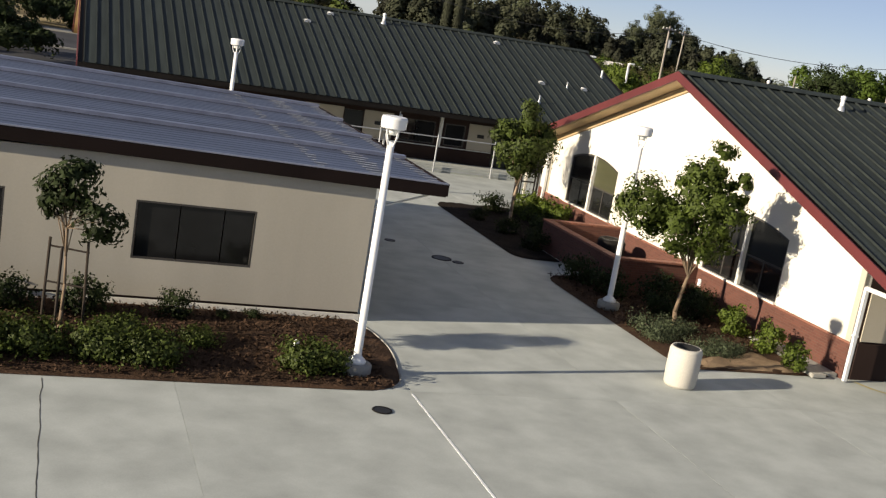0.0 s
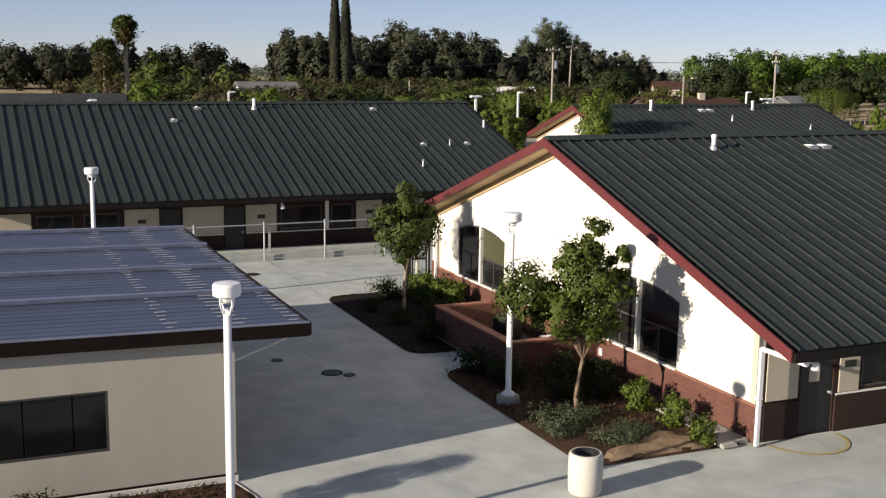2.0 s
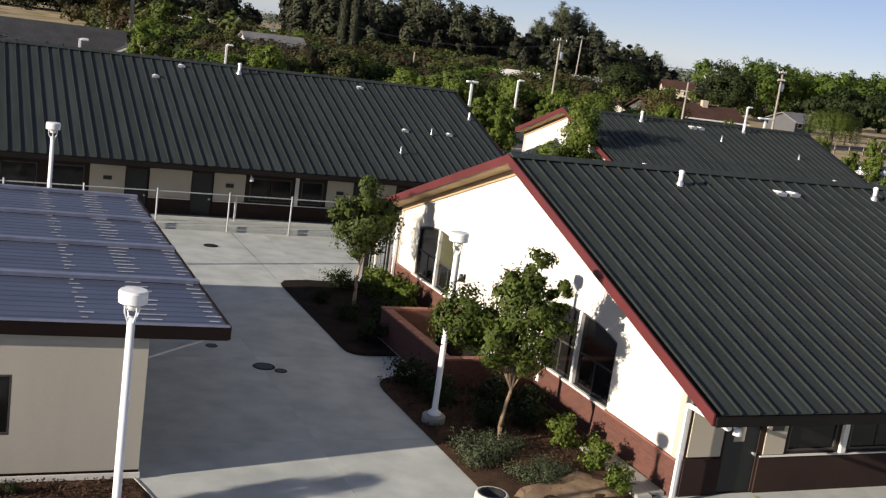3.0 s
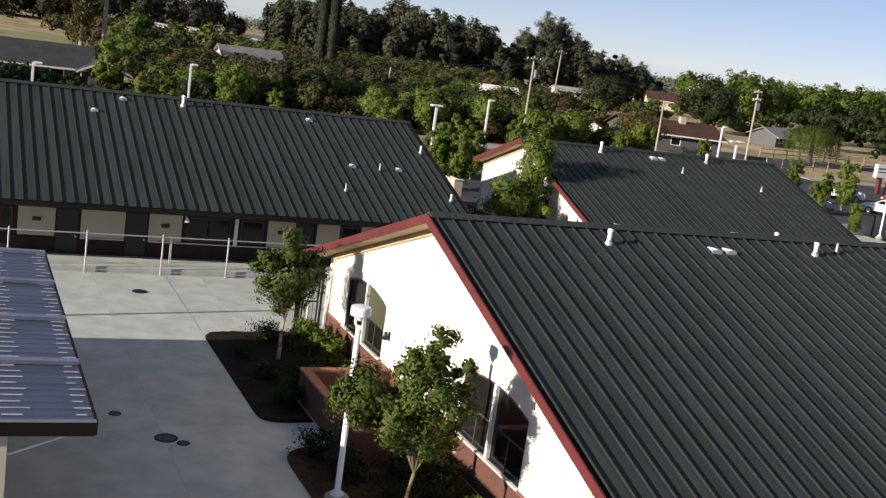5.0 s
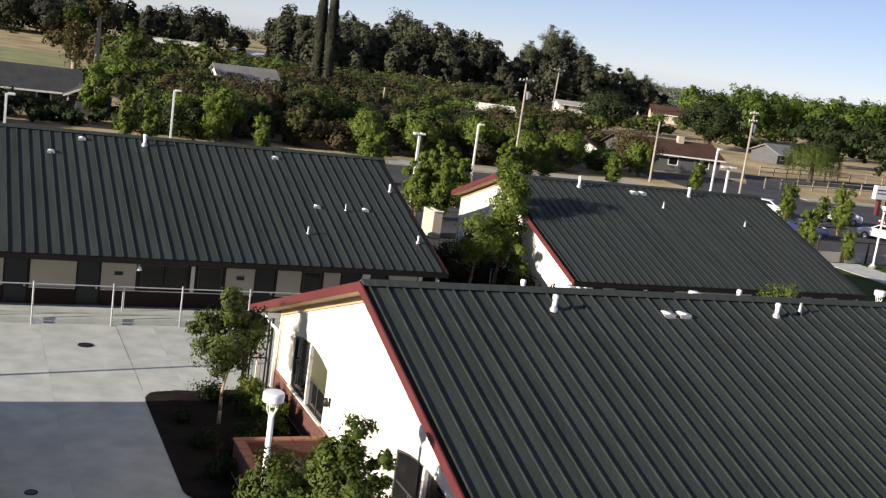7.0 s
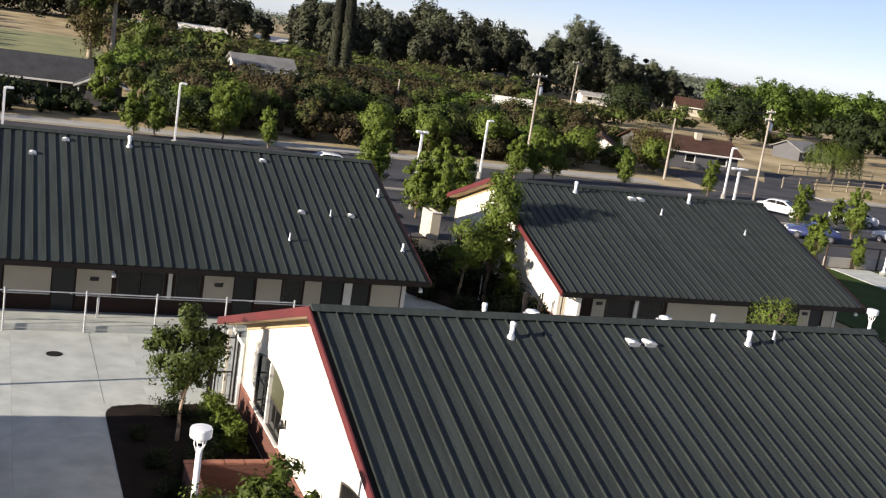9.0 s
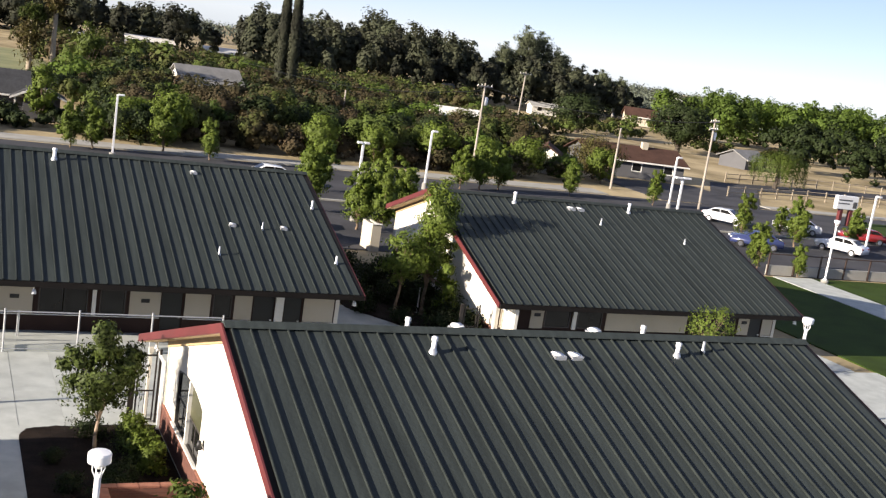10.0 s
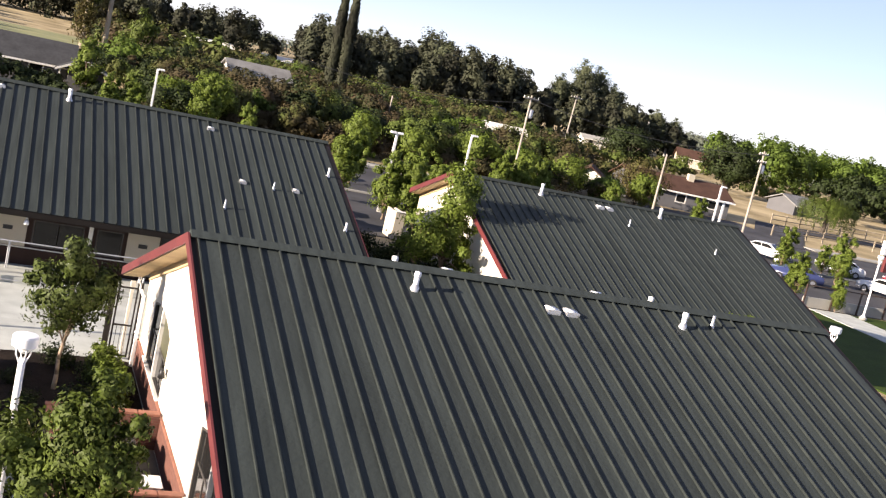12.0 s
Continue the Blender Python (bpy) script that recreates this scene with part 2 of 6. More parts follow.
# ---- mesh helpers ----
def box(bm, x0, x1, y0, y1, z0, z1, bevel=0.0):
    vs = [bm.verts.new((x, y, z)) for z in (z0, z1) for x, y in ((x0, y0), (x1, y0), (x1, y1), (x0, y1))]
    fs = [bm.faces.new([vs[i] for i in q]) for q in ((3, 2, 1, 0), (4, 5, 6, 7), (0, 1, 5, 4), (1, 2, 6, 5), (2, 3, 7, 6), (3, 0, 4, 7))]
    if bevel:
        bmesh.ops.bevel(bm, geom=list({e for f in fs for e in f.edges}), offset=bevel, segments=2, affect="EDGES")
    return bm


def boxes(*specs, bevel=0.0):
    bm = bmesh.new()
    for s in specs:
        box(bm, *s, bevel=bevel)
    return bm


def rod(bm, a, b, r0, r1=None, n=10, cap=True):
    r1 = r0 if r1 is None else r1
    a, b = Vector(a), Vector(b)
    q = (b - a).to_track_quat("Z", "Y")
    rings = []
    for p, r in ((a, r0), (b, r1)):
        rings.append([bm.verts.new(p + q @ Vector((r * math.cos(k * math.tau / n), r * math.sin(k * math.tau / n), 0))) for k in range(n)])
    for k in range(n):
        bm.faces.new((rings[0][k], rings[0][(k + 1) % n], rings[1][(k + 1) % n], rings[1][k]))
    if cap:
        bm.faces.new(rings[0][::-1])
        bm.faces.new(rings[1])
    return bm


def rods(*specs, n=10):
    bm = bmesh.new()
    for s in specs:
        rod(bm, *s, n=n)
    return bm


def lathe(profile, n=24, centre=(0, 0)):
    """A turned body from (radius, height) pairs."""
    bm = bmesh.new()
    rings = []
    for r, z in profile:
        if r < 1e-6:
            rings.append([bm.verts.new((centre[0], centre[1], z))])
        else:
            rings.append([bm.verts.new((centre[0] + r * math.cos(k * math.tau / n), centre[1] + r * math.sin(k * math.tau / n), z)) for k in range(n)])
    for a, b in zip(rings, rings[1:]):
        for k in range(n):
            k2 = (k + 1) % n
            if len(a) == 1:
                bm.faces.new((a[0], b[k2], b[k])) if len(b) > 1 else None
            elif len(b) == 1:
                bm.faces.new((a[k], a[k2], b[0]))
            else:
                bm.faces.new((a[k], a[k2], b[k2], b[k]))
    bmesh.ops.recalc_face_normals(bm, faces=bm.faces[:])
    return bm


def slab_shape(outline, holes, axis, at, thick):
    """A wall from a 2D outline with holes cut through it. axis 'x': the outline is in (y, z) and the wall lies from x = at to at + thick; 'y': (x, z); 'z': (x, y)."""
    bm = bmesh.new()
    place = {"x": lambda u, v: (at, u, v), "y": lambda u, v: (u, at, v), "z": lambda u, v: (u, v, at)}[axis]
    edges = []
    for loop in (outline, *holes):
        vs = [bm.verts.new(place(u, v)) for u, v in loop]
        edges += [bm.edges.new((vs[k], vs[(k + 1) % len(vs)])) for k in range(len(vs))]
    bmesh.ops.triangle_fill(bm, use_beauty=True, use_dissolve=False, edges=edges)
    out = bmesh.ops.extrude_face_region(bm, geom=bm.faces[:])
    way = {"x": (thick, 0, 0), "y": (0, thick, 0), "z": (0, 0, thick)}[axis]
    bmesh.ops.translate(bm, vec=way, verts=[g for g in out["geom"] if isinstance(g, bmesh.types.BMVert)])
    bmesh.ops.recalc_face_normals(bm, faces=bm.faces[:])
    return bm


def rect(u0, u1, v0, v1):
    return [(u0, v0), (u1, v0), (u1, v1), (u0, v1)]


def thing(name, at, label, category, group="", kind=""):
    ob = new(name)
    ob.location = at
    return tagged(ob, label, category, group, kind)


def part(name, bm, mat, parent, label="", smooth=False):
    """Links a bmesh, given in world metres, as one mesh under a thing or under one of its parts."""
    root = parent
    while root.parent:
        root = root.parent
    if isinstance(bm, bmesh.types.BMesh):
        me = bpy.data.meshes.new(name)
        bmesh.ops.translate(bm, vec=-Vector(root.location), verts=bm.verts[:])
        bm.to_mesh(me)
        bm.free()
        if smooth:
            me.shade_smooth()
        me.materials.append(M[mat])
    else:
        me = bm
        if not me.materials:
            me.materials.append(M[mat])
    ob = new(name, me)
    ob.parent = parent
    return tagged(ob, label)


def single(name, bm, mat, label, category="", kind="", smooth=False, group=""):
    """One mesh that is a thing by itself or a piece of the setting."""
    me = bpy.data.meshes.new(name)
    bm.to_mesh(me)
    bm.free()
    if smooth:
        me.shade_smooth()
    me.materials.append(M[mat])
    return tagged(new(name, me), label, category, group, kind)


def leaf_cloud(name, centres, size, mat, rng, flat=0.0, long=1.6, out=None, loose=0.55, fleck=0.45):
    """Many small folded leaves, one at each centre. size: their length; flat: how far they tend to lie level; out: the way that each one faces, roughly."""
    n = len(centres)
    c = rng.normal(size=(n, 3))
    c /= np.linalg.norm(c, axis=1)[:, None] + 1e-9
    if out is not None:
        c = c * loose + out / (np.linalg.norm(out, axis=1)[:, None] + 1e-9)
    c[:, 2] += flat * 1.5
    c /= np.linalg.norm(c, axis=1)[:, None] + 1e-9
    a = np.cross(c, rng.normal(size=(n, 3)))
    a /= np.linalg.norm(a, axis=1)[:, None] + 1e-9
    b = np.cross(c, a)
    s = size * rng.uniform(0.6, 1.3, size=(n, 1))
    v = np.empty((n, 4, 3))
    v[:, 0] = centres - a * s / 2
    v[:, 1] = centres - b * s / (2 * long) + c * s * 0.08
    v[:, 2] = centres + a * s / 2
    v[:, 3] = centres + b * s / (2 * long) + c * s * 0.08
    me = bpy.data.meshes.new(name)
    me.vertices.add(4 * n)
    me.vertices.foreach_set("co", v.reshape(-1))
    me.loops.add(4 * n)
    me.loops.foreach_set("vertex_index", np.arange(4 * n, dtype=np.int32))
    me.polygons.add(n)
    me.polygons.foreach_set("loop_start", np.arange(0, 4 * n, 4, dtype=np.int32))
    me.update(calc_edges=True)
    me.validate()
    if out is not None:
        me.shade_smooth()
        soft = out / (np.linalg.norm(out, axis=1)[:, None] + 1e-9) + fleck * c
        soft /= np.linalg.norm(soft, axis=1)[:, None] + 1e-9
        a_ = me.attributes.new("custom_normal", "FLOAT_VECTOR", "POINT")
        a_.data.foreach_set("vector", np.repeat(soft, 4, axis=0).astype(np.float32).reshape(-1))
    me.materials.append(M[mat])
    return me


def hill(x, y):
    """The height of the land: level round the school and the street, sinking gently behind them."""
    def smooth(t):
        t = min(1.0, max(0.0, t))
        return t * t * (3 - 2 * t)
    return -1.8 * smooth((y - 125) / 140) - 0.016 * max(0.0, math.hypot(x - 20, y) - 320)


for dull in ("maroon_fascia", "dark_fascia", "brown_siding", "shaded_mulch", "mulch", "sandy_soil", "joint", "asphalt", "dry_ground", "lawn", "shingle_grey", "shingle_red"):
    M[dull].node_tree.nodes["Principled BSDF"].inputs["Specular IOR Level"].default_value = 0.12
for dull in ("roof_metal", "seam_shade_metal"):
    M[dull].node_tree.nodes["Principled BSDF"].inputs["Specular IOR Level"].default_value = 0.14


# ---- land and paving ----
def make_ground():
    xs = np.unique(np.concatenate([np.linspace(-3000, -200, 15), np.arange(-200, 320, 8.0), np.linspace(320, 3500, 16)]))
    ys = np.unique(np.concatenate([np.linspace(-1500, -60, 8), np.arange(-60, 420, 8.0), np.linspace(420, 4500, 18)]))
    bm = bmesh.new()
    g = [[bm.verts.new((x, y, hill(x, y) - 0.06 + (0.12 * noise.noise((x * 0.07, y * 0.07, 0)) if y > 100 else 0))) for x in xs] for y in ys]
    for j in range(len(ys) - 1):
        for i in range(len(xs) - 1):
            bm.faces.new((g[j][i], g[j][i + 1], g[j + 1][i + 1], g[j + 1][i]))
    return single("ground", bm, "dry_ground", "dry tan grass and bare earth round the school", "ground", "structure", True)


make_ground()
single("road", boxes((-400, 400, 66, 83.5, -0.3, -0.02)), "asphalt", "dark asphalt street behind the school", "road", "structure")
parking = single("parking_lot", boxes((-60, 15.0, 48, 66, -0.3, -0.02), (15.0, 140, 48, 66, -0.3, -0.02)), "asphalt", "dark asphalt parking lot", "road", "structure")
single("roadside_walk", boxes((-80, 58, 84.0, 87.2, -0.3, 0.06), (80.01, 400, 84.0, 86.0, -0.3, 0.06), bevel=0.02), "kerb", "pale concrete walk along the street", "pavement", "structure")
single("driveway", boxes((65, 80, 84.0, 99.5, -0.3, -0.01)), "asphalt", "dark asphalt driveway by the low house", "road", "structure")
single("kerb", boxes((-60, 140, 65.5, 65.9, -0.3, 0.10), bevel=0.02), "kerb", "pale concrete kerb of the parking lot", "kerb", "structure")

# ---- gabled school buildings ----
SEAM = 0.466


def arched(u0, u1, v0, side, top, n=10):
    """A window outline with a shallow arched head."""
    pts = [(u0, v0), (u1, v0)]
    for k in range(n + 1):
        t = k / n
        pts.append((u1 + (u0 - u1) * t, side + (top - side) * (1 - (2 * t - 1) ** 2)))
    return pts


def roof_panel_mesh(name, run, rise):
    """One standing-seam sheet from the eave (origin) up to the ridge, with its raised seam on the low-x edge."""
    L = math.hypot(run, rise)
    bm = bmesh.new()
    box(bm, 0.0, SEAM, 0, L, 0.0, 0.012)
    vs = []
    for y in (0, L):
        vs.append([bm.verts.new((x, y, z)) for x, z in ((-0.020, 0.012), (-0.014, 0.066), (0.014, 0.066), (0.020, 0.012))])
    seam = [bm.faces.new((vs[0][k], vs[0][k + 1], vs[1][k + 1], vs[1][k])) for k in range(3)]
    seam += [bm.faces.new(vs[0]), bm.faces.new(vs[1][::-1])]
    # Seam faces take the darker copy of the sheet paint.
    for f in seam:
        f.material_index = 1
    bmesh.ops.recalc_face_normals(bm, faces=bm.faces[:])
    me = bpy.data.meshes.new(name)
    bm.to_mesh(me)
    bm.free()
    me.materials.append(M["roof_metal"])
    me.materials.append(M["seam_shade_metal"])
    return me


def school(label, x0, x1, yn, yr, ze, zr, wx0, wx1, wy0, gable_windows, south, far=None):
    """A gabled classroom block with its ridge along x. yn: the near eave, yr: the ridge; wx0, wx1, wy0: wall faces."""
    slope = (zr - ze) / (yr - yn)
    yf, wy1 = (2 * yr - yn, 2 * yr - wy0) if far is None else far
    zf = zr - slope * (yf - yr)
    root = thing("school_building", (wx0, wy0, 0), label, "school building", "gabled classroom buildings")

    def top(y):
        return ze + slope * (min(y, 2 * yr - y) - yn)

    def under(y):
        return top(y) - 0.24

    gable = [(wy0, 0), (wy1, 0), (wy1, under(wy1)), (yr, under(yr)), (wy0, under(wy0))]
    holes = [arched(a, b, 0.9, 2.60, 2.87) for a, b in gable_windows]
    part("gable_wall", slab_shape(gable, holes, "x", wx0, 0.18), "white_stucco", root, "cream white stucco gable wall")
    part("gable_wall", slab_shape(gable, [], "x", wx1 - 0.18, 0.18), "white_stucco", root)
    part("wainscot", boxes((wx0 - 0.05, wx0 - 0.002, wy0 - 0.05, wy1 + 0.05, 0, 0.86)), "brick", root, "red brick wainscot")
    part("wainscot_cap", boxes((wx0 - 0.075, wx0 - 0.002, wy0 - 0.07, wy1 + 0.07, 0.862, 0.9), bevel=0.008), "brick_cap", root)
    part("corner_trim", boxes((wx0 - 0.03, wx0 - 0.002, wy0 - 0.02, wy0 + 0.16, 0.902, under(wy0) - 0.02)), "beige_stucco", root)
    part("corner_trim", boxes((wx0 - 0.03, wx0 - 0.002, wy1 - 0.16, wy1 + 0.02, 0.902, under(wy1) - 0.02)), "beige_stucco", root)
    # windows in the gable
    for a, b in gable_windows:
        mid = (a + b) / 2
        win = part("window", slab_shape(arched(a, b, 0.9, 2.60, 2.87), [arched(a + 0.06, b - 0.06, 0.96, 2.54, 2.81)], "x", wx0 + 0.02, 0.08), "frame_dark", root, "dark arched window frame")
        part("mullion", boxes((wx0 - 0.03, wx0 + 0.11, mid - 0.06, mid + 0.06, 0.9, 2.86)), "frame_white", win, "white mullion")
        for c, d, look_ in ((a + 0.06, mid - 0.062, 0), (mid + 0.062, b - 0.06, 1)):
            def head(y):
                t = (y - a) / (b - a)
                return 2.54 + 0.27 * (1 - (2 * t - 1) ** 2)
            pts = [(c, 0.96), (d, 0.96)] + [(d + (c - d) * k / 5, head(d + (c - d) * k / 5)) for k in range(6)]
            low_ = [(c, 0.96), (d, 0.96), (d, 1.8), (c, 1.8)]
            high = [(c, 1.802), (d, 1.802)] + pts[2:]
            part("pane", slab_shape(low_, [], "x", wx0 + 0.07, 0.012), "glass", win)
            part("pane", slab_shape(high, [], "x", wx0 + 0.07, 0.012), "blind" if a > 10 and look_ == 0 else "glass", win, "upper pane with olive blind" if a > 10 and look_ == 0 else "dark reflecting pane")
            part("glazing_bar", boxes((wx0 + 0.055, wx0 + 0.095, c, d, 1.78, 1.83)), "frame_dark", win)
            part("glazing_bar", boxes((wx0 + 0.055, wx0 + 0.095, (c + d) / 2 - 0.025, (c + d) / 2 + 0.025, 0.96, 1.78)), "frame_dark", win)
        part("sill", boxes((wx0 - 0.1, wx0 + 0.01, a - 0.05, b + 0.05, 0.903, 0.95), bevel=0.008), "frame_white", win)
    # long walls
    tall = under(wy0)
    openings = [rect(a, b, 0.98, 2.0) for kind_, a, b in south if kind_ == "window"] + [rect(a, b, 0.02, 2.05) for kind_, a, b in south if kind_ == "door"]
    part("south_wall", slab_shape(rect(wx0 + 0.182, wx1 - 0.182, 0, tall - 0.02), openings, "y", wy0, 0.16), "brown_siding", root, "dark brown siding wall under the eave")
    part("north_wall", boxes((wx0 + 0.182, wx1 - 0.182, wy1 - 0.16, wy1, 0, tall - 0.02)), "white_stucco", root)
    edges = [wx0 + 0.2] + [v for kind_, a, b in south if kind_ == "door" for v in (a - 0.06, b + 0.06)] + [wx1 - 0.2]
    for a, b in zip(edges[::2], edges[1::2]):
        part("south_wainscot", boxes((a, b, wy0 - 0.045, wy0 - 0.002, 0, 0.88)), "brown_siding", root, "brown board wainscot")
        if a > wx0 + 0.3:
            part("south_rail", boxes((a, b, wy0 - 0.07, wy0 - 0.002, 0.884, 0.915)), "frame_white", root)
    for kind_, a, b in south:
        if kind_ == "panel":
            part("panel", boxes((a, b, wy0 - 0.035, wy0 - 0.002, 0.93, 2.12), bevel=0.006), "tan_panel", root, "tan painted panel")
        elif kind_ == "sign_panel":
            p = part("panel", boxes((a, b, wy0 - 0.035, wy0 - 0.002, 0.93, 2.12), bevel=0.006), "tan_panel", root, "tan painted panel")
            part("room_sign", boxes(((a + b) / 2 - 0.17, (a + b) / 2 + 0.17, wy0 - 0.055, wy0 - 0.037, 1.52, 1.68)), "black", p, "small black room sign")
        elif kind_ == "post":
            part("post", boxes((a, b, wy0 - 0.09, wy0 - 0.002, 0.93, tall - 0.05)), "frame_white", root)
        elif kind_ == "window":
            w = part("window", slab_shape(rect(a, b, 0.98, 2.0), [rect(a + 0.05, b - 0.05, 1.03, 1.95)], "y", wy0 + 0.01, 0.08), "frame_dark", root)
            n = max(1, round((b - a) / 1.0))
            for k in range(n):
                c, d = a + 0.05 + (b - a - 0.1) * k / n, a + 0.05 + (b - a - 0.1) * (k + 1) / n
                part("pane", boxes((c + 0.015, d - 0.015, wy0 + 0.05, wy0 + 0.06, 1.03, 1.95)), "glass", w)
        elif kind_ == "door":
            d = part("door", boxes((a + 0.01, b - 0.01, wy0 + 0.03, wy0 + 0.08, 0.02, 2.04)), "teal_door", root, "dark teal steel door")
            bm = rods(((b - 0.1, wy0 - 0.03, 0.96), (b - 0.1, wy0 + 0.03, 0.96), 0.03))
            rod(bm, (b - 0.1, wy0 - 0.06, 0.96), (b - 0.1, wy0 - 0.03, 0.96), 0.042)
            part("knob", bm, "galvanised", d, "bright steel knob")
            if wx0 == 0.0:
                part("notice", boxes((a + 0.25, b - 0.4, wy0 + 0.022, wy0 + 0.029, 1.25, 1.62)), "tan_panel", d, "paper notice on the door")
    # roof
    deck = bmesh.new()
    prof = [(yn + 0.06, ze - 0.02), (yr, zr - 0.02), (yf - 0.06, zf - 0.02), (yf - 0.06, zf - 0.2), (yr, zr - 0.2), (yn + 0.06, ze - 0.2)]
    ends = [[deck.verts.new((x, y, z)) for y, z in prof] for x in (x0 + 0.05, x1 - 0.05)]
    for k in range(6):
        deck.faces.new((ends[0][k], ends[0][(k + 1) % 6], ends[1][(k + 1) % 6], ends[1][k]))
    for e in ends:
        deck.faces.new((e[0], e[1], e[4], e[5]))
        deck.faces.new((e[1], e[2], e[3], e[4]))
    bmesh.ops.recalc_face_normals(deck, faces=deck.faces[:])
    roof = part("roof", deck, "dark_fascia", root, "standing-seam metal gable roof in dark green grey")
    part("ridge_cap", ridge_bm(x0, x1, yr, zr, slope), "roof_metal", roof)
    for x, s in ((x0, 1), (x1, -1)):
        for y_a, y_b, z_a in ((yn, yr, ze), (yf, yr, zf)):
            bm = bmesh.new()
            xa, xb = sorted((x - s * 0.015, x + s * 0.03))
            up = 0.025 if s > 0 else -0.05
            sec = [(y_a, z_a + up), (y_b, zr + up), (y_b, zr - 0.23), (y_a, z_a - 0.23)]
            ring = [[bm.verts.new((xx, y, z)) for y, z in sec] for xx in (xa, xb)]
            bm.faces.new(ring[0])
            bm.faces.new(ring[1])
            for k in range(4):
                bm.faces.new((ring[0][k], ring[0][(k + 1) % 4], ring[1][(k + 1) % 4], ring[1][k]))
            bmesh.ops.recalc_face_normals(bm, faces=bm.faces[:])
            part("rake_board", bm, "red_paint", roof, "dark red rake board")
    for y_a, z_a in ((yn + 0.06, ze), (yf - 0.06, zf)):
        bm = bmesh.new()
        sec = [(y_a, z_a - 0.203), (yr, zr - 0.203), (yr, zr - 0.235), (y_a, z_a - 0.235)]
        ring = [[bm.verts.new((xx, y, z)) for y, z in sec] for xx in (x0 + 0.055, wx0 - 0.065)]
        bm.faces.new(ring[0])
        bm.faces.new(ring[1])
        for k in range(4):
            bm.faces.new((ring[0][k], ring[0][(k + 1) % 4], ring[1][(k + 1) % 4], ring[1][k]))
        bmesh.ops.recalc_face_normals(bm, faces=bm.faces[:])
        part("soffit", bm, "soffit", roof, "tan painted soffit under the rake")
    for a, b in ((wy0, yr), (wy1, yr)):
        bm = bmesh.new()
        sec = [(a, under(a) - 0.005), (b, under(b) - 0.005), (b, under(b) - 0.2), (a, under(a) - 0.2)]
        ring = [[bm.verts.new((xx, y, z)) for y, z in sec] for xx in (wx0 - 0.06, wx0 - 0.002)]
        bm.faces.new(ring[0])
        bm.faces.new(ring[1])
        for k in range(4):
            bm.faces.new((ring[0][k], ring[0][(k + 1) % 4], ring[1][(k + 1) % 4], ring[1][k]))
        bmesh.ops.recalc_face_normals(bm, faces=bm.faces[:])
        part("frieze_board", bm, "tan_trim", root, "tan trim board under the rake")
    for y, s, z_a in ((yn, 1, ze), (yf, -1, zf)):
        ya, yb = sorted((y - s * 0.06, y + s * 0.05))
        part("gutter", boxes((x0 + 0.05, x1 - 0.05, ya, yb, z_a - 0.24, z_a - 0.035), bevel=0.01), "dark_fascia", roof, "dark metal gutter")
    near_sheet, far_sheet = roof_panel_mesh("roof_panel", yr - yn - 0.03, zr - ze), roof_panel_mesh("roof_panel", yf - yr - 0.03, zr - zf)
    tilt = math.degrees(math.atan(slope))
    count = int((x1 - x0 - 0.1) / SEAM)
    base = Vector(root.location)
    for k in range(count):
        x = x0 + 0.05 + (x1 - x0 - 0.1 - count * SEAM) / 2 + k * SEAM
        for y, z_a, turn, dx, me in ((yn, ze, 0, 0.0, near_sheet), (yf, zf, 180, SEAM, far_sheet)):
            p = part("roof_panel", me, "roof_metal", roof)
            p.matrix_basis = pose(x + dx - base.x, y - base.y, z_a - base.z - 0.012, 0, 0, turn) @ pose(0, 0, 0, tilt, 0, 0)
    return root, roof, top


def ridge_bm(x0, x1, yr, zr, slope):
    bm = bmesh.new()
    prof = [(-0.24, -0.24 * slope + 0.055), (-0.2, -0.2 * slope + 0.075), (0, 0.095), (0.2, -0.2 * slope + 0.075), (0.24, -0.24 * slope + 0.055), (0, -0.01)]
    ends = [[bm.verts.new((x, yr + y, zr + z)) for y, z in prof] for x in (x0 + 0.05, x1 - 0.05)]
    for k in range(6):
        bm.faces.new((ends[0][k], ends[0][(k + 1) % 6], ends[1][(k + 1) % 6], ends[1][k]))
    bm.faces.new(ends[0])
    bm.faces.new(ends[1][::-1])
    bmesh.ops.recalc_face_normals(bm, faces=bm.faces[:])
    return bm


A_SOUTH = [("panel", 0.25, 1.15), ("door", 1.25, 2.2), ("sign_panel", 2.35, 2.95), ("window", 3.05, 4.5), ("post", 4.6, 4.75), ("window", 4.9, 6.6),
           ("panel", 6.8, 8.4), ("window", 8.6, 10.4), ("sign_panel", 10.7, 11.8), ("door", 12.0, 12.95), ("window", 13.2, 15.4)]
B_SOUTH = [("panel", -14.6, -13.4), ("window", -13.2, -11.8), ("window", -11.4, -10.0), ("sign_panel", -9.8, -8.4), ("door", -8.35, -7.5), ("panel", -7.42, -5.7), ("door", -5.65, -4.8),
           ("sign_panel", -4.75, -3.4), ("window", -3.2, -1.35), ("post", -1.2, -1.05), ("window", -0.9, 0.1), ("sign_panel", 0.25, 1.47), ("door", 1.52, 2.35),
           ("panel", 2.45, 3.5), ("window", 3.6, 4.4), ("panel", 4.5, 5.25), ("door", 5.32, 6.2), ("post", 6.25, 6.6), ("door", 6.66, 7.4), ("panel", 7.5, 8.85)]
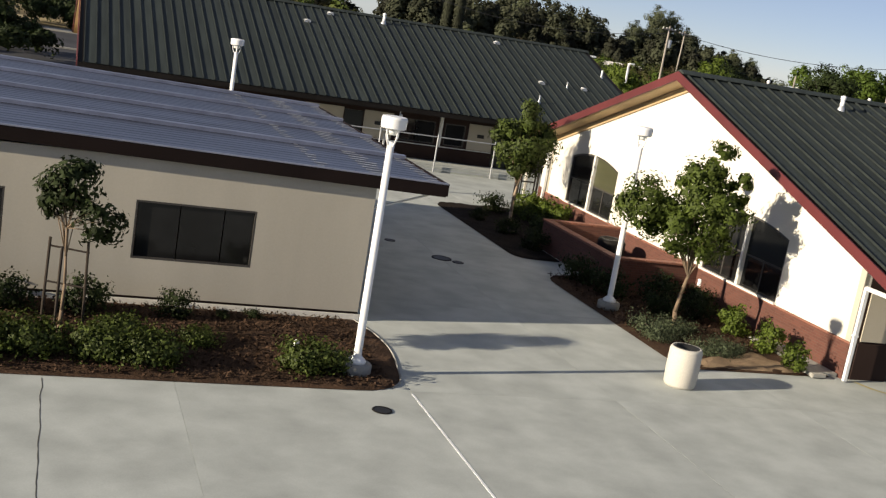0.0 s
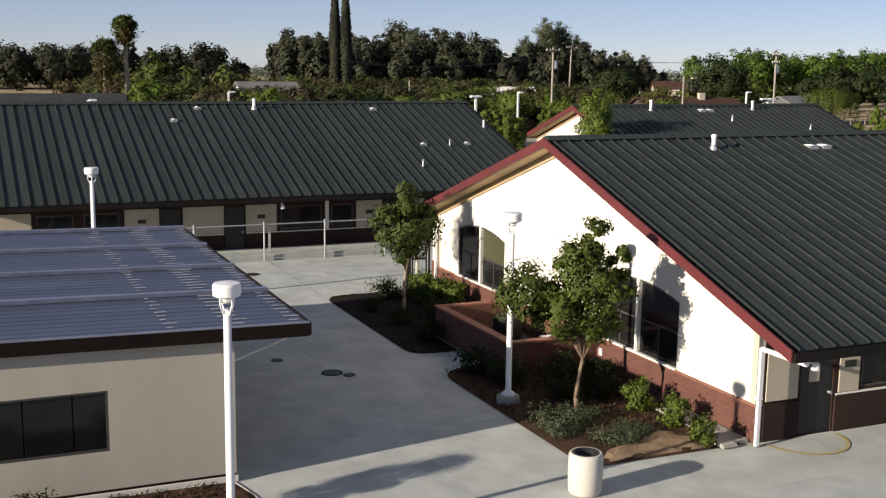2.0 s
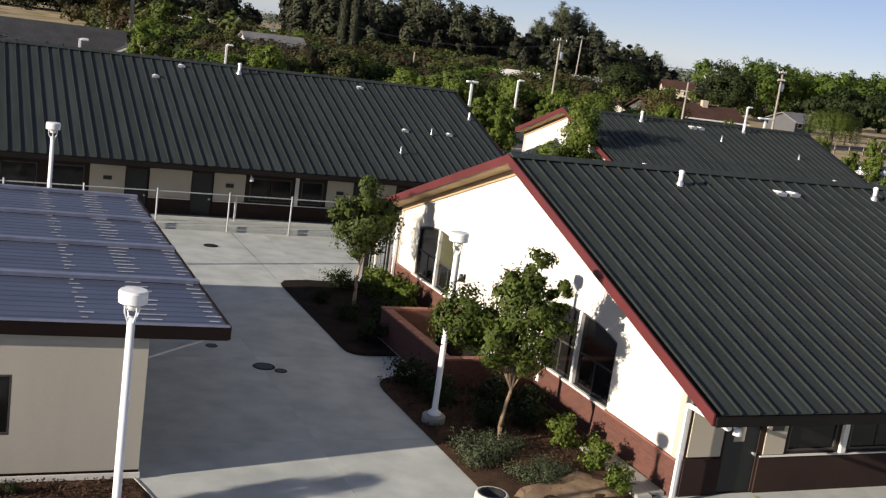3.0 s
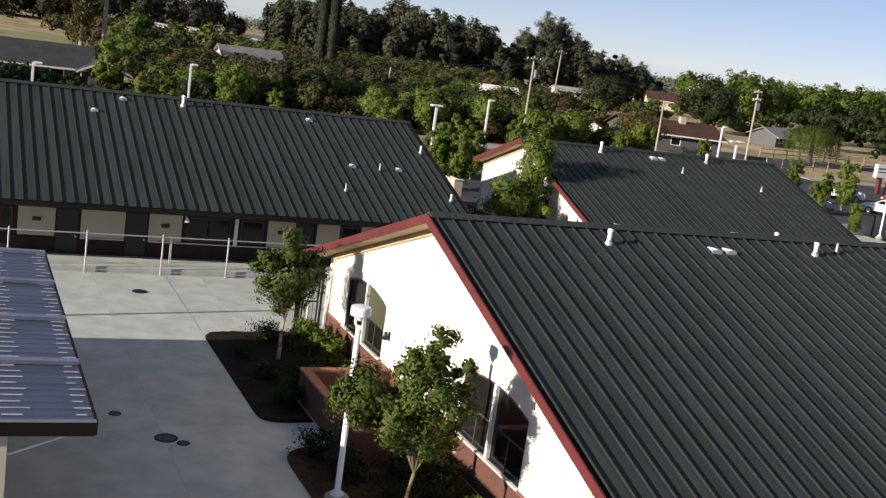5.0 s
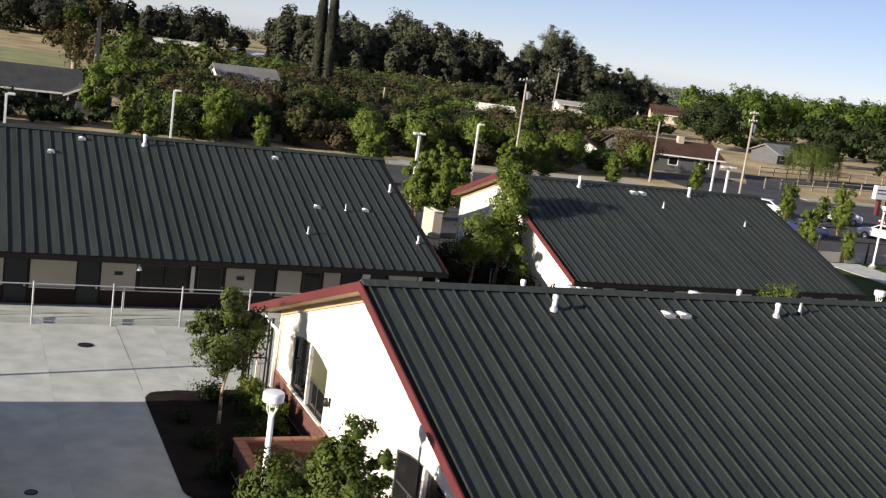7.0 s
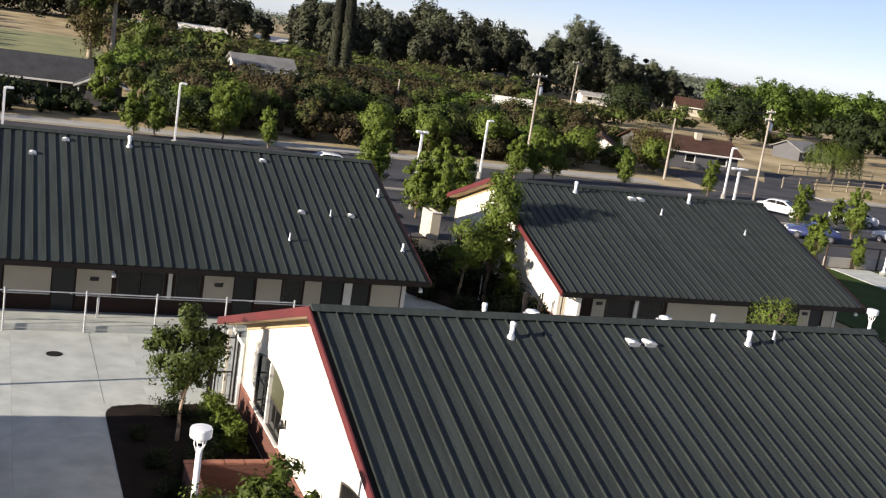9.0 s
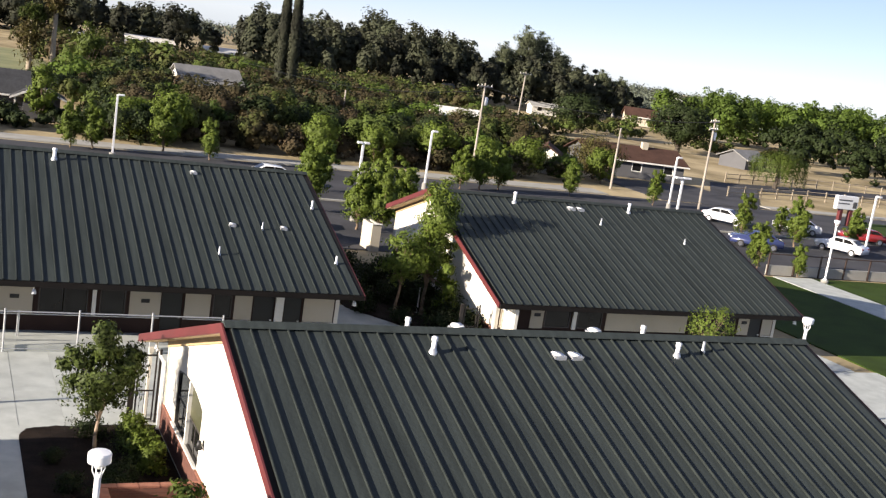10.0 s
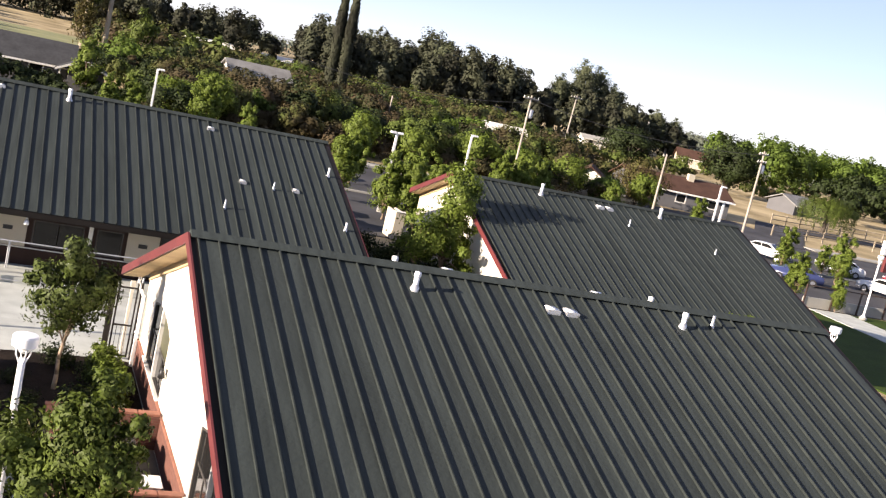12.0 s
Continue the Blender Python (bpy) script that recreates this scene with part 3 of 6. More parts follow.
C_SOUTH = [("panel", 17.1, 17.9), ("sign_panel", 18.7, 19.4), ("window", 19.5, 20.9), ("post", 21.0, 21.2), ("window", 21.3, 22.7), ("panel", 22.9, 27.7), ("window", 27.9, 29.2),
           ("window", 29.4, 30.8), ("sign_panel", 30.95, 31.65), ("door", 31.7, 32.45), ("panel", 32.5, 33.15)]
school_a, roof_a, top_a = school("white gabled classroom building with dark green metal roof and brick base", -0.67, 17.45, -1.45, 9.25, 2.62, 6.2, 0.0, 16.9, 0.35, [(3.35, 6.95), (12.85, 16.4)], A_SOUTH)
school_b, roof_b, top_b = school("long brown classroom building with dark green metal roof behind the fence", -17.0, 9.64, 26.45, 36.6, 2.62, 6.08, -16.4, 9.1, 28.0, [], B_SOUTH)
school_c, roof_c, top_c = school("gabled classroom building with white end wall by the parking lot", 16.2, 33.95, 26.8, 36.6, 2.42, 5.86, 16.85, 33.4, 28.2, [], C_SOUTH, (41.95, 41.85))


# ---- flat-roofed modular building ----
# Where along x the painted glints lie on the module roof.
GLINT_BANDS = ((-10.08, -9.82), (-11.38, -10.95), (-12.52, -12.34))


def module_building():
    root = thing("modular_building", (-11.25, 2.45, 0), "beige stucco modular building with a low ribbed metal roof", "building")
    wins = [(-16.08, -13.68), (-20.9, -18.5)]
    part("wall", slab_shape(rect(-32, -11.25, 0.14, 3.0), [rect(a, b, 0.96, 2.15) for a, b in wins], "y", 2.36, 0.15), "beige_stucco", root, "beige stucco wall")
    part("wall", boxes((-11.4, -11.25, 2.512, 15.3, 0.14, 3.0)), "beige_stucco", root)
    part("wall", boxes((-32, -11.402, 15.15, 15.3, 0.14, 3.0)), "beige_stucco", root)
    part("wall", boxes((-32, -31.85, 2.512, 15.148, 0.14, 3.0)), "beige_stucco", root)
    part("plinth", boxes((-31.95, -11.22, 2.32, 15.3, 0, 0.14), bevel=0.01), "house_white", root, "pale concrete footing")
    # Dark strip added to draw the gap line between wall and plinth.
    part("flashing", boxes((-31.95, -11.255, 2.335, 2.357, 0.142, 0.185)), "maroon_fascia", root, "dark strip drawn for the gap line at the wall foot")
    for a, b in wins:
        w = part("window", slab_shape(rect(a, b, 0.96, 2.15), [rect(a + 0.04, b - 0.04, 1.0, 2.11)], "y", 2.362, 0.1), "frame_dark", root, "thin dark window frame")
        for k in range(3):
            c, d = a + 0.04 + (b - a - 0.08) * (0, 0.36, 0.74)[k], a + 0.04 + (b - a - 0.08) * (0.36, 0.74, 1)[k]
            part("pane", boxes((c + 0.012, d - 0.012, 2.41, 2.42, 1.0, 2.11)), "glass", w)
    # roof: four modules side by side, each a ribbed metal sheet falling gently towards +x
    x0, x1, fall = -33.0, -9.75, 0.018

    def z(x):
        return 3.17 + (x1 - x) * fall

    roof = part("roof", prism([(x0, z(x0) - 0.25), (x1, z(x1) - 0.25), (x1, z(x1) - 0.02), (x0, z(x0) - 0.02)], 2.28, 15.5), "maroon_fascia", root)
    part("fascia", prism([(x0, z(x0) - 0.27), (x1 - 0.02, z(x1) - 0.27), (x1 - 0.02, z(x1) + 0.0), (x0, z(x0) + 0.0)], 2.2, 2.278), "maroon_fascia", roof, "dark maroon fascia board")
    part("drip_edge", prism([(x0, z(x0) + 0.002), (x1, z(x1) + 0.002), (x1, z(x1) + 0.03), (x0, z(x0) + 0.03)], 2.185, 2.285), "module_cap", roof)
    steps = (2.29, 5.65, 8.85, 12.15, 15.5)
    for a, b in zip(steps, steps[1:]):
        bm = bmesh.new()
        n = 9
        w = (b - a - 0.24) / n
        line = []
        for k in range(n):
            y = a + 0.02 + k * w
            line += [(y, 0.0), (y + w * 0.60, 0.0), (y + w * 0.70, 0.010), (y + w * 0.90, 0.010)]
        line.append((a + 0.02 + n * w, 0.0))
        rows = [[bm.verts.new((x, y, z(x) - 0.015 + h)) for y, h in line] for x in (x0, x1)]
        for k in range(len(line) - 1):
            bm.faces.new((rows[0][k], rows[1][k], rows[1][k + 1], rows[0][k + 1]))
        part("roof_sheet", bm, "module_roof", roof, "ribbed bluish metal roof sheet")
        # Bright raised strips on each rib stand in for sky glints.
        bright = bmesh.new()
        for k in range(n):
            y = a + 0.02 + k * w
            for xa, xb in GLINT_BANDS:
                xa, xb = xa + 0.07 * math.sin(3.1 * k + 5 * b), xb + 0.09 * math.sin(2.3 * k + b)
                vs = [bright.verts.new((x, yy, z(x) + h)) for h in (0.0, 0.006) for x, yy in ((xa, y + w * 0.69), (xb, y + w * 0.69), (xb, y + w * 0.88), (xa, y + w * 0.88))]
                for q in ((4, 5, 6, 7), (0, 1, 5, 4), (1, 2, 6, 5), (2, 3, 7, 6), (3, 0, 4, 7)):
                    bright.faces.new([vs[i] for i in q])
        tagged(part("bare_metal_wear", bright, "glint_metal", roof), "bright strips painted as glints along the roof ribs", kind="stuff")
        part("joint_cap", prism([(x0, z(x0) + 0.0), (x1, z(x1) + 0.0), (x1, z(x1) + 0.085), (x0, z(x0) + 0.085)], b - 0.22, b + 0.0), "module_cap", roof, "flat metal cap over the module joint")
    part("edge_trim", prism([(x1 - 0.02, z(x1) - 0.25), (x1 + 0.03, z(x1) - 0.25), (x1 + 0.03, z(x1) + 0.02), (x1 - 0.02, z(x1) + 0.02)], 2.2, 15.52), "maroon_fascia", roof)
    part("brace", rods(((-11.22, 2.52, 2.45), (-9.85, 2.52, 2.93), 0.022)), "frame_white", roof)
    return root


def prism(sec, y0, y1):
    """A bar of the given (x, z) section from y0 to y1."""
    bm = bmesh.new()
    r = [[bm.verts.new((x, y, z)) for x, z in sec] for y in (y0, y1)]
    n = len(sec)
    for k in range(n):
        bm.faces.new((r[0][k], r[0][(k + 1) % n], r[1][(k + 1) % n], r[1][k]))
    bm.faces.new(r[0])
    bm.faces.new(r[1][::-1])
    bmesh.ops.recalc_face_normals(bm, faces=bm.faces[:])
    return bm


module_building()


# ---- lamps ----
def lamp_post(r=0.232, h=0.235):
    """A white pole with a round flat-topped head on a forked bracket, standing on a concrete foot."""
    root = thing("lamp_post", (0, 0, 0), "white steel lamp post with a round drum head", "lamp post", "yard lamp posts")
    part("footing", lathe([(0, 0), (0.29, 0), (0.29, 0.2), (0.26, 0.23), (0, 0.23)]), "concrete_foot", root, "round concrete footing", True)
    part("base_cover", lathe([(0.0, 0.23), (0.17, 0.23), (0.17, 0.28), (0.10, 0.34), (0.085, 0.36), (0, 0.36)]), "white_metal", root, "", True)
    part("pole", lathe([(0.075, 0.33), (0.065, 4.34), (0, 4.34)], 16), "white_metal", root, "", True)
    bm = bmesh.new()
    for k in range(4):
        c, s = math.cos(k * math.tau / 4 + 0.4), math.sin(k * math.tau / 4 + 0.4)
        rod(bm, (0.06 * c, 0.06 * s, 4.26), (0.13 * c, 0.13 * s, 4.42), 0.014, n=6)
        rod(bm, (0.13 * c, 0.13 * s, 4.42), (0.14 * c, 0.14 * s, 4.62), 0.014, n=6)
    part("bracket", bm, "white_metal", root)
    part("lens", lathe([(0, 4.46), (0.09, 4.46), (0.11, 4.52), (0.11, 4.60), (0, 4.60)], 16), "lamp_lens", root, "glass lens", True)
    head = part("head", lathe([(0.0, 4.80 - h), (r - 0.035, 4.80 - h), (r - 0.005, 4.82 - h), (r, 4.75), (r - 0.02, 4.785), (0.0, 4.80)], 64), "white_metal", root, "white drum head")
    return root


lamp = lamp_post()
lamp.matrix_basis = pose(-12.16, -1.12, 0)
for x, y in ((-3.85, 4.92), (-11.96, 19.4), (25.3, 17.5)):
    copy_thing(lamp, pose(x, y, -0.06 if x < -11 else 0, 0, 0, 25 * x))


# ---- beds, paths and kerbs ----
def bed(name, label, outline, mat, seed, mound=0.05):
    """A planting bed: a low uneven mound of mulch inside its outline, (x, y) points."""
    bm = bmesh.new()
    vs = [bm.verts.new((x, y, 0.012)) for x, y in outline]
    edges = [bm.edges.new((vs[k], vs[(k + 1) % len(vs)])) for k in range(len(vs))]
    bmesh.ops.triangle_fill(bm, use_beauty=True, edges=edges)
    for _ in range(4):
        long = [e for e in bm.edges if e.calc_length() > 0.32]
        if long:
            bmesh.ops.subdivide_edges(bm, edges=long, cuts=1)
            bmesh.ops.triangulate(bm, faces=[f for f in bm.faces if len(f.verts) > 3])
    rim = {v for e in bm.edges if e.is_boundary for v in e.verts}
    for v in bm.verts:
        if v not in rim:
            v.co.z = 0.02 + mound * (0.6 + 0.8 * noise.noise((v.co.x * 2.1 + seed, v.co.y * 2.1, 0))) + 0.02 * noise.noise((v.co.x * 9, v.co.y * 9, seed))
    bmesh.ops.recalc_face_normals(bm, faces=bm.faces[:])
    return single(name, bm, mat, label, "planting bed", "structure", True)


def rounded(points, r=0.6, n=6):
    """A closed outline with its corners rounded; a point may bring its own radius as third value."""
    out = []
    for k, p in enumerate(points):
        rr = p[2] if len(p) > 2 else r
        a, b, c = Vector(points[k - 1][:2]), Vector(p[:2]), Vector(points[(k + 1) % len(points)][:2])
        u, w = (a - b).normalized(), (c - b).normalized()
        s, e = b + u * rr, b + w * rr
        if rr < 0.01:
            out.append(tuple(b))
            continue
        for i in range(n + 1):
            t = i / n
            q = s * (1 - t) ** 2 + b * 2 * t * (1 - t) + e * t ** 2
            out.append((q.x, q.y))
    return out


MODULE_BED = rounded([(-40, -2.0, 0), (-11.45, -2.0, 0.9), (-10.95, 0.8, 1.0), (-11.35, 2.38, 0), (-40, 2.38, 0)])
bed("planting_bed_1", "bark mulch bed in front of the beige modular building", MODULE_BED, "mulch", 1.0)
bm = bmesh.new()
for (ax, ay), (bx, by) in zip(MODULE_BED, MODULE_BED[1:]):
    if ax > -30 and bx > -11.6:
        rod(bm, (ax + 0.02, ay, 0.008), (bx + 0.02, by, 0.008), 0.02, n=8)
single("bed_edging", bm, "kerb", "thin pale concrete edging round the bed corner", "edging", "structure")
bed("planting_bed_2", "bark mulch bed beside the white gabled building", rounded([(-4.3, 0.35, 0.5), (-0.4, 0.35, 0.2), (-0.08, 0.5, 0), (-0.08, 8.35, 0), (-2.85, 8.35, 0.1), (-4.35, 8.35, 1.2)]), "mulch", 4.0)
# The next two beds carry their shade in the mulch colour.
bed("planting_bed_3", "mulch bed with painted-in shade at the far end of the gable wall", rounded([(-4.35, 10.0, 0.7), (-2.85, 10.0, 0.1), (-2.85, 11.95, 0), (-0.08, 11.95, 0), (-0.08, 18.5, 0.1), (-4.35, 18.4, 0.9)]), "shaded_mulch", 7.0)
bed("planting_bed_4", "planted ground with painted-in shade between two classroom buildings", [(11.6, 34.0), (14.6, 29.2), (16.6, 28.6), (16.6, 44), (11.6, 44)], "shaded_mulch", 9.0)
sand = bed("sand_patch", "sandy bare soil at the corner of a planting bed", rounded([(-3.9, 0.45, 0.3), (-1.15, 0.40, 0.2), (-0.95, 1.1, 0.3), (-1.6, 1.75, 0.4), (-2.6, 1.25, 0.4), (-3.4, 1.1, 0.3)]), "sandy_soil", 11.0, 0.08)
sand.location.z = 0.03
single("mow_strip", boxes((-0.55, -0.1, 0.4, 3.0, 0.0, 0.10), bevel=0.01), "kerb", "pale concrete strip along the brick base", "kerb", "structure")
single("raised_walk", boxes((-20, 12.5, 26.08, 28.0, -0.05, 0.24), bevel=0.012), "concrete", "raised concrete walk in front of the long classroom building", "pavement", "structure")
single("walk_between", boxes((9.2, 16.6, 18.6, 26.2, -0.05, 0.012)), "concrete", "concrete walk between the classroom buildings", "pavement", "structure")
single("alley_walk", boxes((9.2, 16.5, 28.02, 34.4, -0.05, 0.008)), "concrete", "shaded concrete walk between the classroom buildings", "pavement", "structure")
single("south_walk_c", boxes((12.6, 36.5, 25.2, 28.2, -0.05, 0.02)), "concrete", "concrete walk in front of the far classroom building", "pavement", "structure")
single("end_walk", boxes((18.2, 37.9, -26, 25.1, -0.05, 0.016)), "concrete", "broad concrete walk at the end of the building", "pavement", "structure")
single("lawn_1", boxes((38.0, 49.6, -10, 47.3, -0.05, 0.015)), "lawn", "mown green lawn beside the school", "lawn", "structure")
single("lawn_walk", boxes((49.7, 53.4, -10, 47.4, -0.05, 0.03)), "concrete", "pale concrete walk across the lawn", "pavement", "structure")
single("lot_island", slab_shape(rounded([(82.0, 73.0), (86.5, 79.0), (100, 79.0), (100, 71.0), (84.0, 69.5)], 1.5), [], "z", -0.2, 0.3), "lawn", "grassed island round the message board sign", "lawn", "structure")
single("lot_island_2", slab_shape(rounded([(70.3, 67.5), (72.3, 67.5), (72.3, 72.5), (70.3, 72.5)], 0.8), [], "z", -0.2, 0.3), "lawn", "small grassed island in the parking lot", "lawn", "structure")
single("lawn_2", boxes((53.5, 95, -10, 47.3, -0.05, 0.015)), "lawn", "green lawn by the parking lot", "lawn", "structure")


def manhole(x, y, r):
    root = thing("manhole_cover", (x, y, 0), "round dark iron cover set in the concrete", "manhole cover", "iron covers in the paving")
    part("ring", lathe([(r * 0.86, 0.004), (r * 0.86, 0.018), (r, 0.018), (r + 0.01, 0.004)], 24, (x, y)), "dark_fascia", root)
    part("lid", lathe([(r * 0.85, 0.004), (r * 0.85, 0.013), (0, 0.013)], 24, (x, y)), "black", root)
    return root


for x, y, r in ((-7.05, 9.1, 0.29), (-6.68, 8.74, 0.16), (-8.1, 10.85, 0.16), (-5.65, 23.35, 0.27), (-12.12, -2.91, 0.17)):
    manhole(x, y, r)

# yellow arc painted before the door
bm = bmesh.new()
inner, outer = [], []
for k in range(15):
    a = math.pi + k * math.pi / 14
    for ring, r in ((inner, 0.95), (outer, 1.05)):
        ring.append(bm.verts.new((1.2 + r * math.cos(a), 0.15 + r * math.sin(a), 0.018)))
for k in range(14):
    bm.faces.new((inner[k], outer[k], outer[k + 1], inner[k + 1]))
single("door_swing_marking", bm, "yellow_paint", "worn yellow arc painted on the concrete before a door", "floor marking")


# ---- litter bin ----
def litter_bin(x, y):
    root = thing("litter_bin", (x, y, 0), "round pale concrete litter bin with an open dark top", "litter bin")
    part("body", lathe([(0, 0), (0.30, 0), (0.335, 0.06), (0.345, 0.4), (0.34, 0.78), (0.31, 0.84), (0.275, 0.84), (0.26, 0.80), (0.25, 0.4), (0, 0.4)], 32, (x, y)), "bin_concrete", root, "pebbly concrete shell", True)
    part("liner", lathe([(0.27, 0.80), (0.262, 0.845), (0.235, 0.845), (0.23, 0.45), (0, 0.45)], 32, (x, y)), "black", root, "black liner", True)
    return root


litter_bin(-5.04, -0.76)


# ---- brick enclosure with its contents ----
def enclosure():
    root = thing("brick_enclosure", (-2.75, 7.2, 0), "low red brick enclosure against the gable wall", "brick wall")
    for spec in ((-2.8, -2.58, 7.0, 11.9, 0, 0.9), (-2.578, -0.06, 7.0, 7.22, 0, 0.9), (-2.578, -0.06, 11.68, 11.9, 0, 0.9)):
        part("brick_wall", boxes(spec), "brick", root)
    for spec in [(-2.84, -2.54, 7.22 + k * 0.557, 7.22 + k * 0.557 + 0.547, 0.902, 0.965) for k in range(8)] + \
                [(-2.84 + k * 0.557, -2.84 + k * 0.557 + 0.547, 6.96, 7.21, 0.902, 0.965) for k in range(5)] + \
                [(-2.84 + k * 0.557, -2.84 + k * 0.557 + 0.547, 11.69, 11.94, 0.902, 0.965) for k in range(5)]:
        part("coping", boxes(spec, bevel=0.012), "brick_cap", root, "red clay coping")
    return root


enclosure()
single("gravel_floor", boxes((-2.57, -0.07, 7.23, 11.67, 0.0, 0.02)), "joint", "dark gravel floor inside the brick enclosure", "gravel", "structure")
unit = thing("condenser_unit", (-1.2, 10.2, 0.02), "dark round condenser unit inside the brick enclosure", "condenser unit")
part("case", lathe([(0, 0.02), (0.42, 0.02), (0.44, 0.1), (0.44, 0.78), (0.40, 0.84), (0, 0.84)], 20, (-1.2, 10.2)), "dark_fascia", unit, "", True)
part("fan_grille", lathe([(0.36, 0.845), (0.36, 0.87), (0.30, 0.87), (0.30, 0.845)], 20, (-1.2, 10.2)), "black", unit)
unit = thing("white_box", (-0.7, 8.7, 0.02), "white metal utility box by the gable wall", "utility box")
part("case", boxes((-0.75, -0.3, 8.4, 9.0, 0.02, 0.46), bevel=0.03), "white_metal", unit)
part("lid", boxes((-0.78, -0.27, 8.37, 9.03, 0.462, 0.5), bevel=0.015), "white_metal", unit)


# ---- fittings on the gabled buildings ----
def downspout(x, y, z, out):
    root = thing("downspout", (x, y, 0), "white metal downspout at a building corner", "downspout", "downspouts")
    part("pipe", boxes((x - 0.05, x + 0.05, y - 0.04, y + 0.04, 0.02, z), bevel=0.01), "white_metal", root)
    bm = bmesh.new()
    rod(bm, (x, y, z - 0.03), (x, y - out, z - 0.02), 0.055, n=8)
    rod(bm, (x, y - out, z - 0.04), (x, y - out, z + 0.18), 0.055, n=8)
    part("elbow", bm, "white_metal", root)
    part("strap", boxes((x - 0.07, x + 0.07, y - 0.05, y + 0.05, 1.1, 1.14)), "white_metal", root)
    return root


downspout(-0.13, 0.1, 2.28, 1.4)
downspout(16.7, 28.0, 2.1, 1.05)
downspout(-0.13, 18.1, 2.3, -1.5)


def eave_light(x, y, z):
    root = thing("eave_light", (x, y, z), "small white light under the roof eave", "wall light", "lights under the eaves")
    part("arm", rods(((x, y, z + 0.2), (x, y, z), 0.025), ((x, y, z), (x, y - 0.12, z - 0.02), 0.025), n=8), "white_metal", root)
    part("shade", lathe([(0.0, z + 0.06), (0.06, z + 0.05), (0.1, z - 0.12), (0.08, z - 0.12), (0, z - 0.08)], 14, (x, y - 0.14)), "white_metal", root, "", True)
    return root


for x, y, z in ((0.08, -1.2, 2.26), (-3.5, 26.75, 2.2), (9.3, 26.9, 2.18), (33.6, 27.2, 2.05)):
    eave_light(x, y, z)


def wall_light(x, y, z):
    root = thing("wall_light", (x, y, z), "small black wall light on the white gable wall", "wall light")
    part("plate", boxes((x - 0.03, x - 0.002, y - 0.06, y + 0.06, z - 0.09, z + 0.09), bevel=0.006), "black", root)
    part("shade", lathe([(0.0, z + 0.1), (0.05, z + 0.09), (0.1, z - 0.14), (0.07, z - 0.14), (0, z - 0.1)], 12, (x - 0.13, y)), "black", root, "", True)
    return root


wall_light(0.0, 12.3, 1.88)
box_ = thing("outlet_box", (-0.06, 6.75, 0.5), "small white outlet box on the brick base", "outlet box")
part("case", boxes((-0.10, -0.052, 6.68, 6.82, 0.42, 0.62), bevel=0.01), "white_metal", box_)


def roof_z(which, y):
    return {"a": top_a, "b": top_b, "c": top_c}[which](y)


def vent_pipe(which, x, y, r=0.075, h=0.48, cap=True, slim=False):
    z = roof_z(which, y)
    root = thing("vent_pipe", (x, y, z), "pale metal vent pipe on the green metal roof", "roof vent", "roof vents")
    part("flashing", lathe([(r * 1.9, z - 0.06), (r * 1.8, z + 0.02), (r * 1.1, z + 0.12), (r, z + 0.13)], 14, (x, y)), "galvanised", root, "", True)
    part("pipe", lathe([(r, z + 0.1), (r, z + h), (0, z + h)], 12, (x, y)), "white_metal" if not slim else "galvanised", root, "", True)
    if cap:
        part("cap", lathe([(r * 1.25, z + h - 0.03), (r * 1.3, z + h + 0.02), (r * 1.2, z + h + 0.08), (0, z + h + 0.10)], 12, (x, y)), "white_metal", root, "", True)
    return root


def skylight(which, x, y, w=0.38, d=0.40, h=0.06):
    z = roof_z(which, y)
    s = roof_z(which, y + 0.2) - roof_z(which, y - 0.2)
    root = thing("skylight", (x, y, z), "small white domed skylight on the green metal roof", "skylight", "skylights")
    part("kerb_frame", boxes((x - w / 2, x + w / 2, y - d / 2, y + d / 2, z - abs(s) * 0.7, z + h * 0.75), bevel=0.015), "galvanised", root)
    dome = boxes((x - w / 2 + 0.04, x + w / 2 - 0.04, y - d / 2 + 0.04, y + d / 2 - 0.04, z + h * 0.7, z + h * 1.25), bevel=0.03)
    part("dome", dome, "white_metal", root, "milky white dome", True)
    return root


vent_pipe("a", 4.55, 8.32, 0.066, 0.34)
vent_pipe("a", 12.08, 8.38, 0.066, 0.32)
vent_pipe("a", 13.12, 8.6, 0.04, 0.32, False, True)
skylight("a", 8.17, 8.3)
skylight("a", 8.70, 8.3)
for x in (4.75, 12.4):
    vent_pipe("a", x, 10.6, 0.065, 0.32)
for x in (6.1, 10.5):
    skylight("a", x, 10.3, 0.4, 0.4, 0.2)
for x, y, r, h in ((-2.33, 35.85, 0.08, 0.42), (6.17, 31.1, 0.035, 0.34), (3.85, 28.9, 0.04, 0.36), (8.95, 28.7, 0.05, 0.34), (9.0, 33.2, 0.05, 0.4)):
    vent_pipe("b", x, y, r, h, r > 0.06, r < 0.05)
for x, y in ((-5.1, 35.95), (-6.5, 34.5), (3.85, 35.7), (4.85, 31.3), (7.18, 31.3)):
    skylight("b", x, y, 0.32, 0.34, 0.08)
for x, y, r, h in ((21.05, 35.95, 0.08, 0.5), (28.3, 35.9, 0.08, 0.45), (25.64, 34.35, 0.04, 0.36), (30.3, 33.0, 0.04, 0.3)):
    vent_pipe("c", x, y, r, h, r > 0.06, r < 0.05)
for x in (24.5, 25.05):
    skylight("c", x, 35.8, 0.42, 0.45, 0.08)


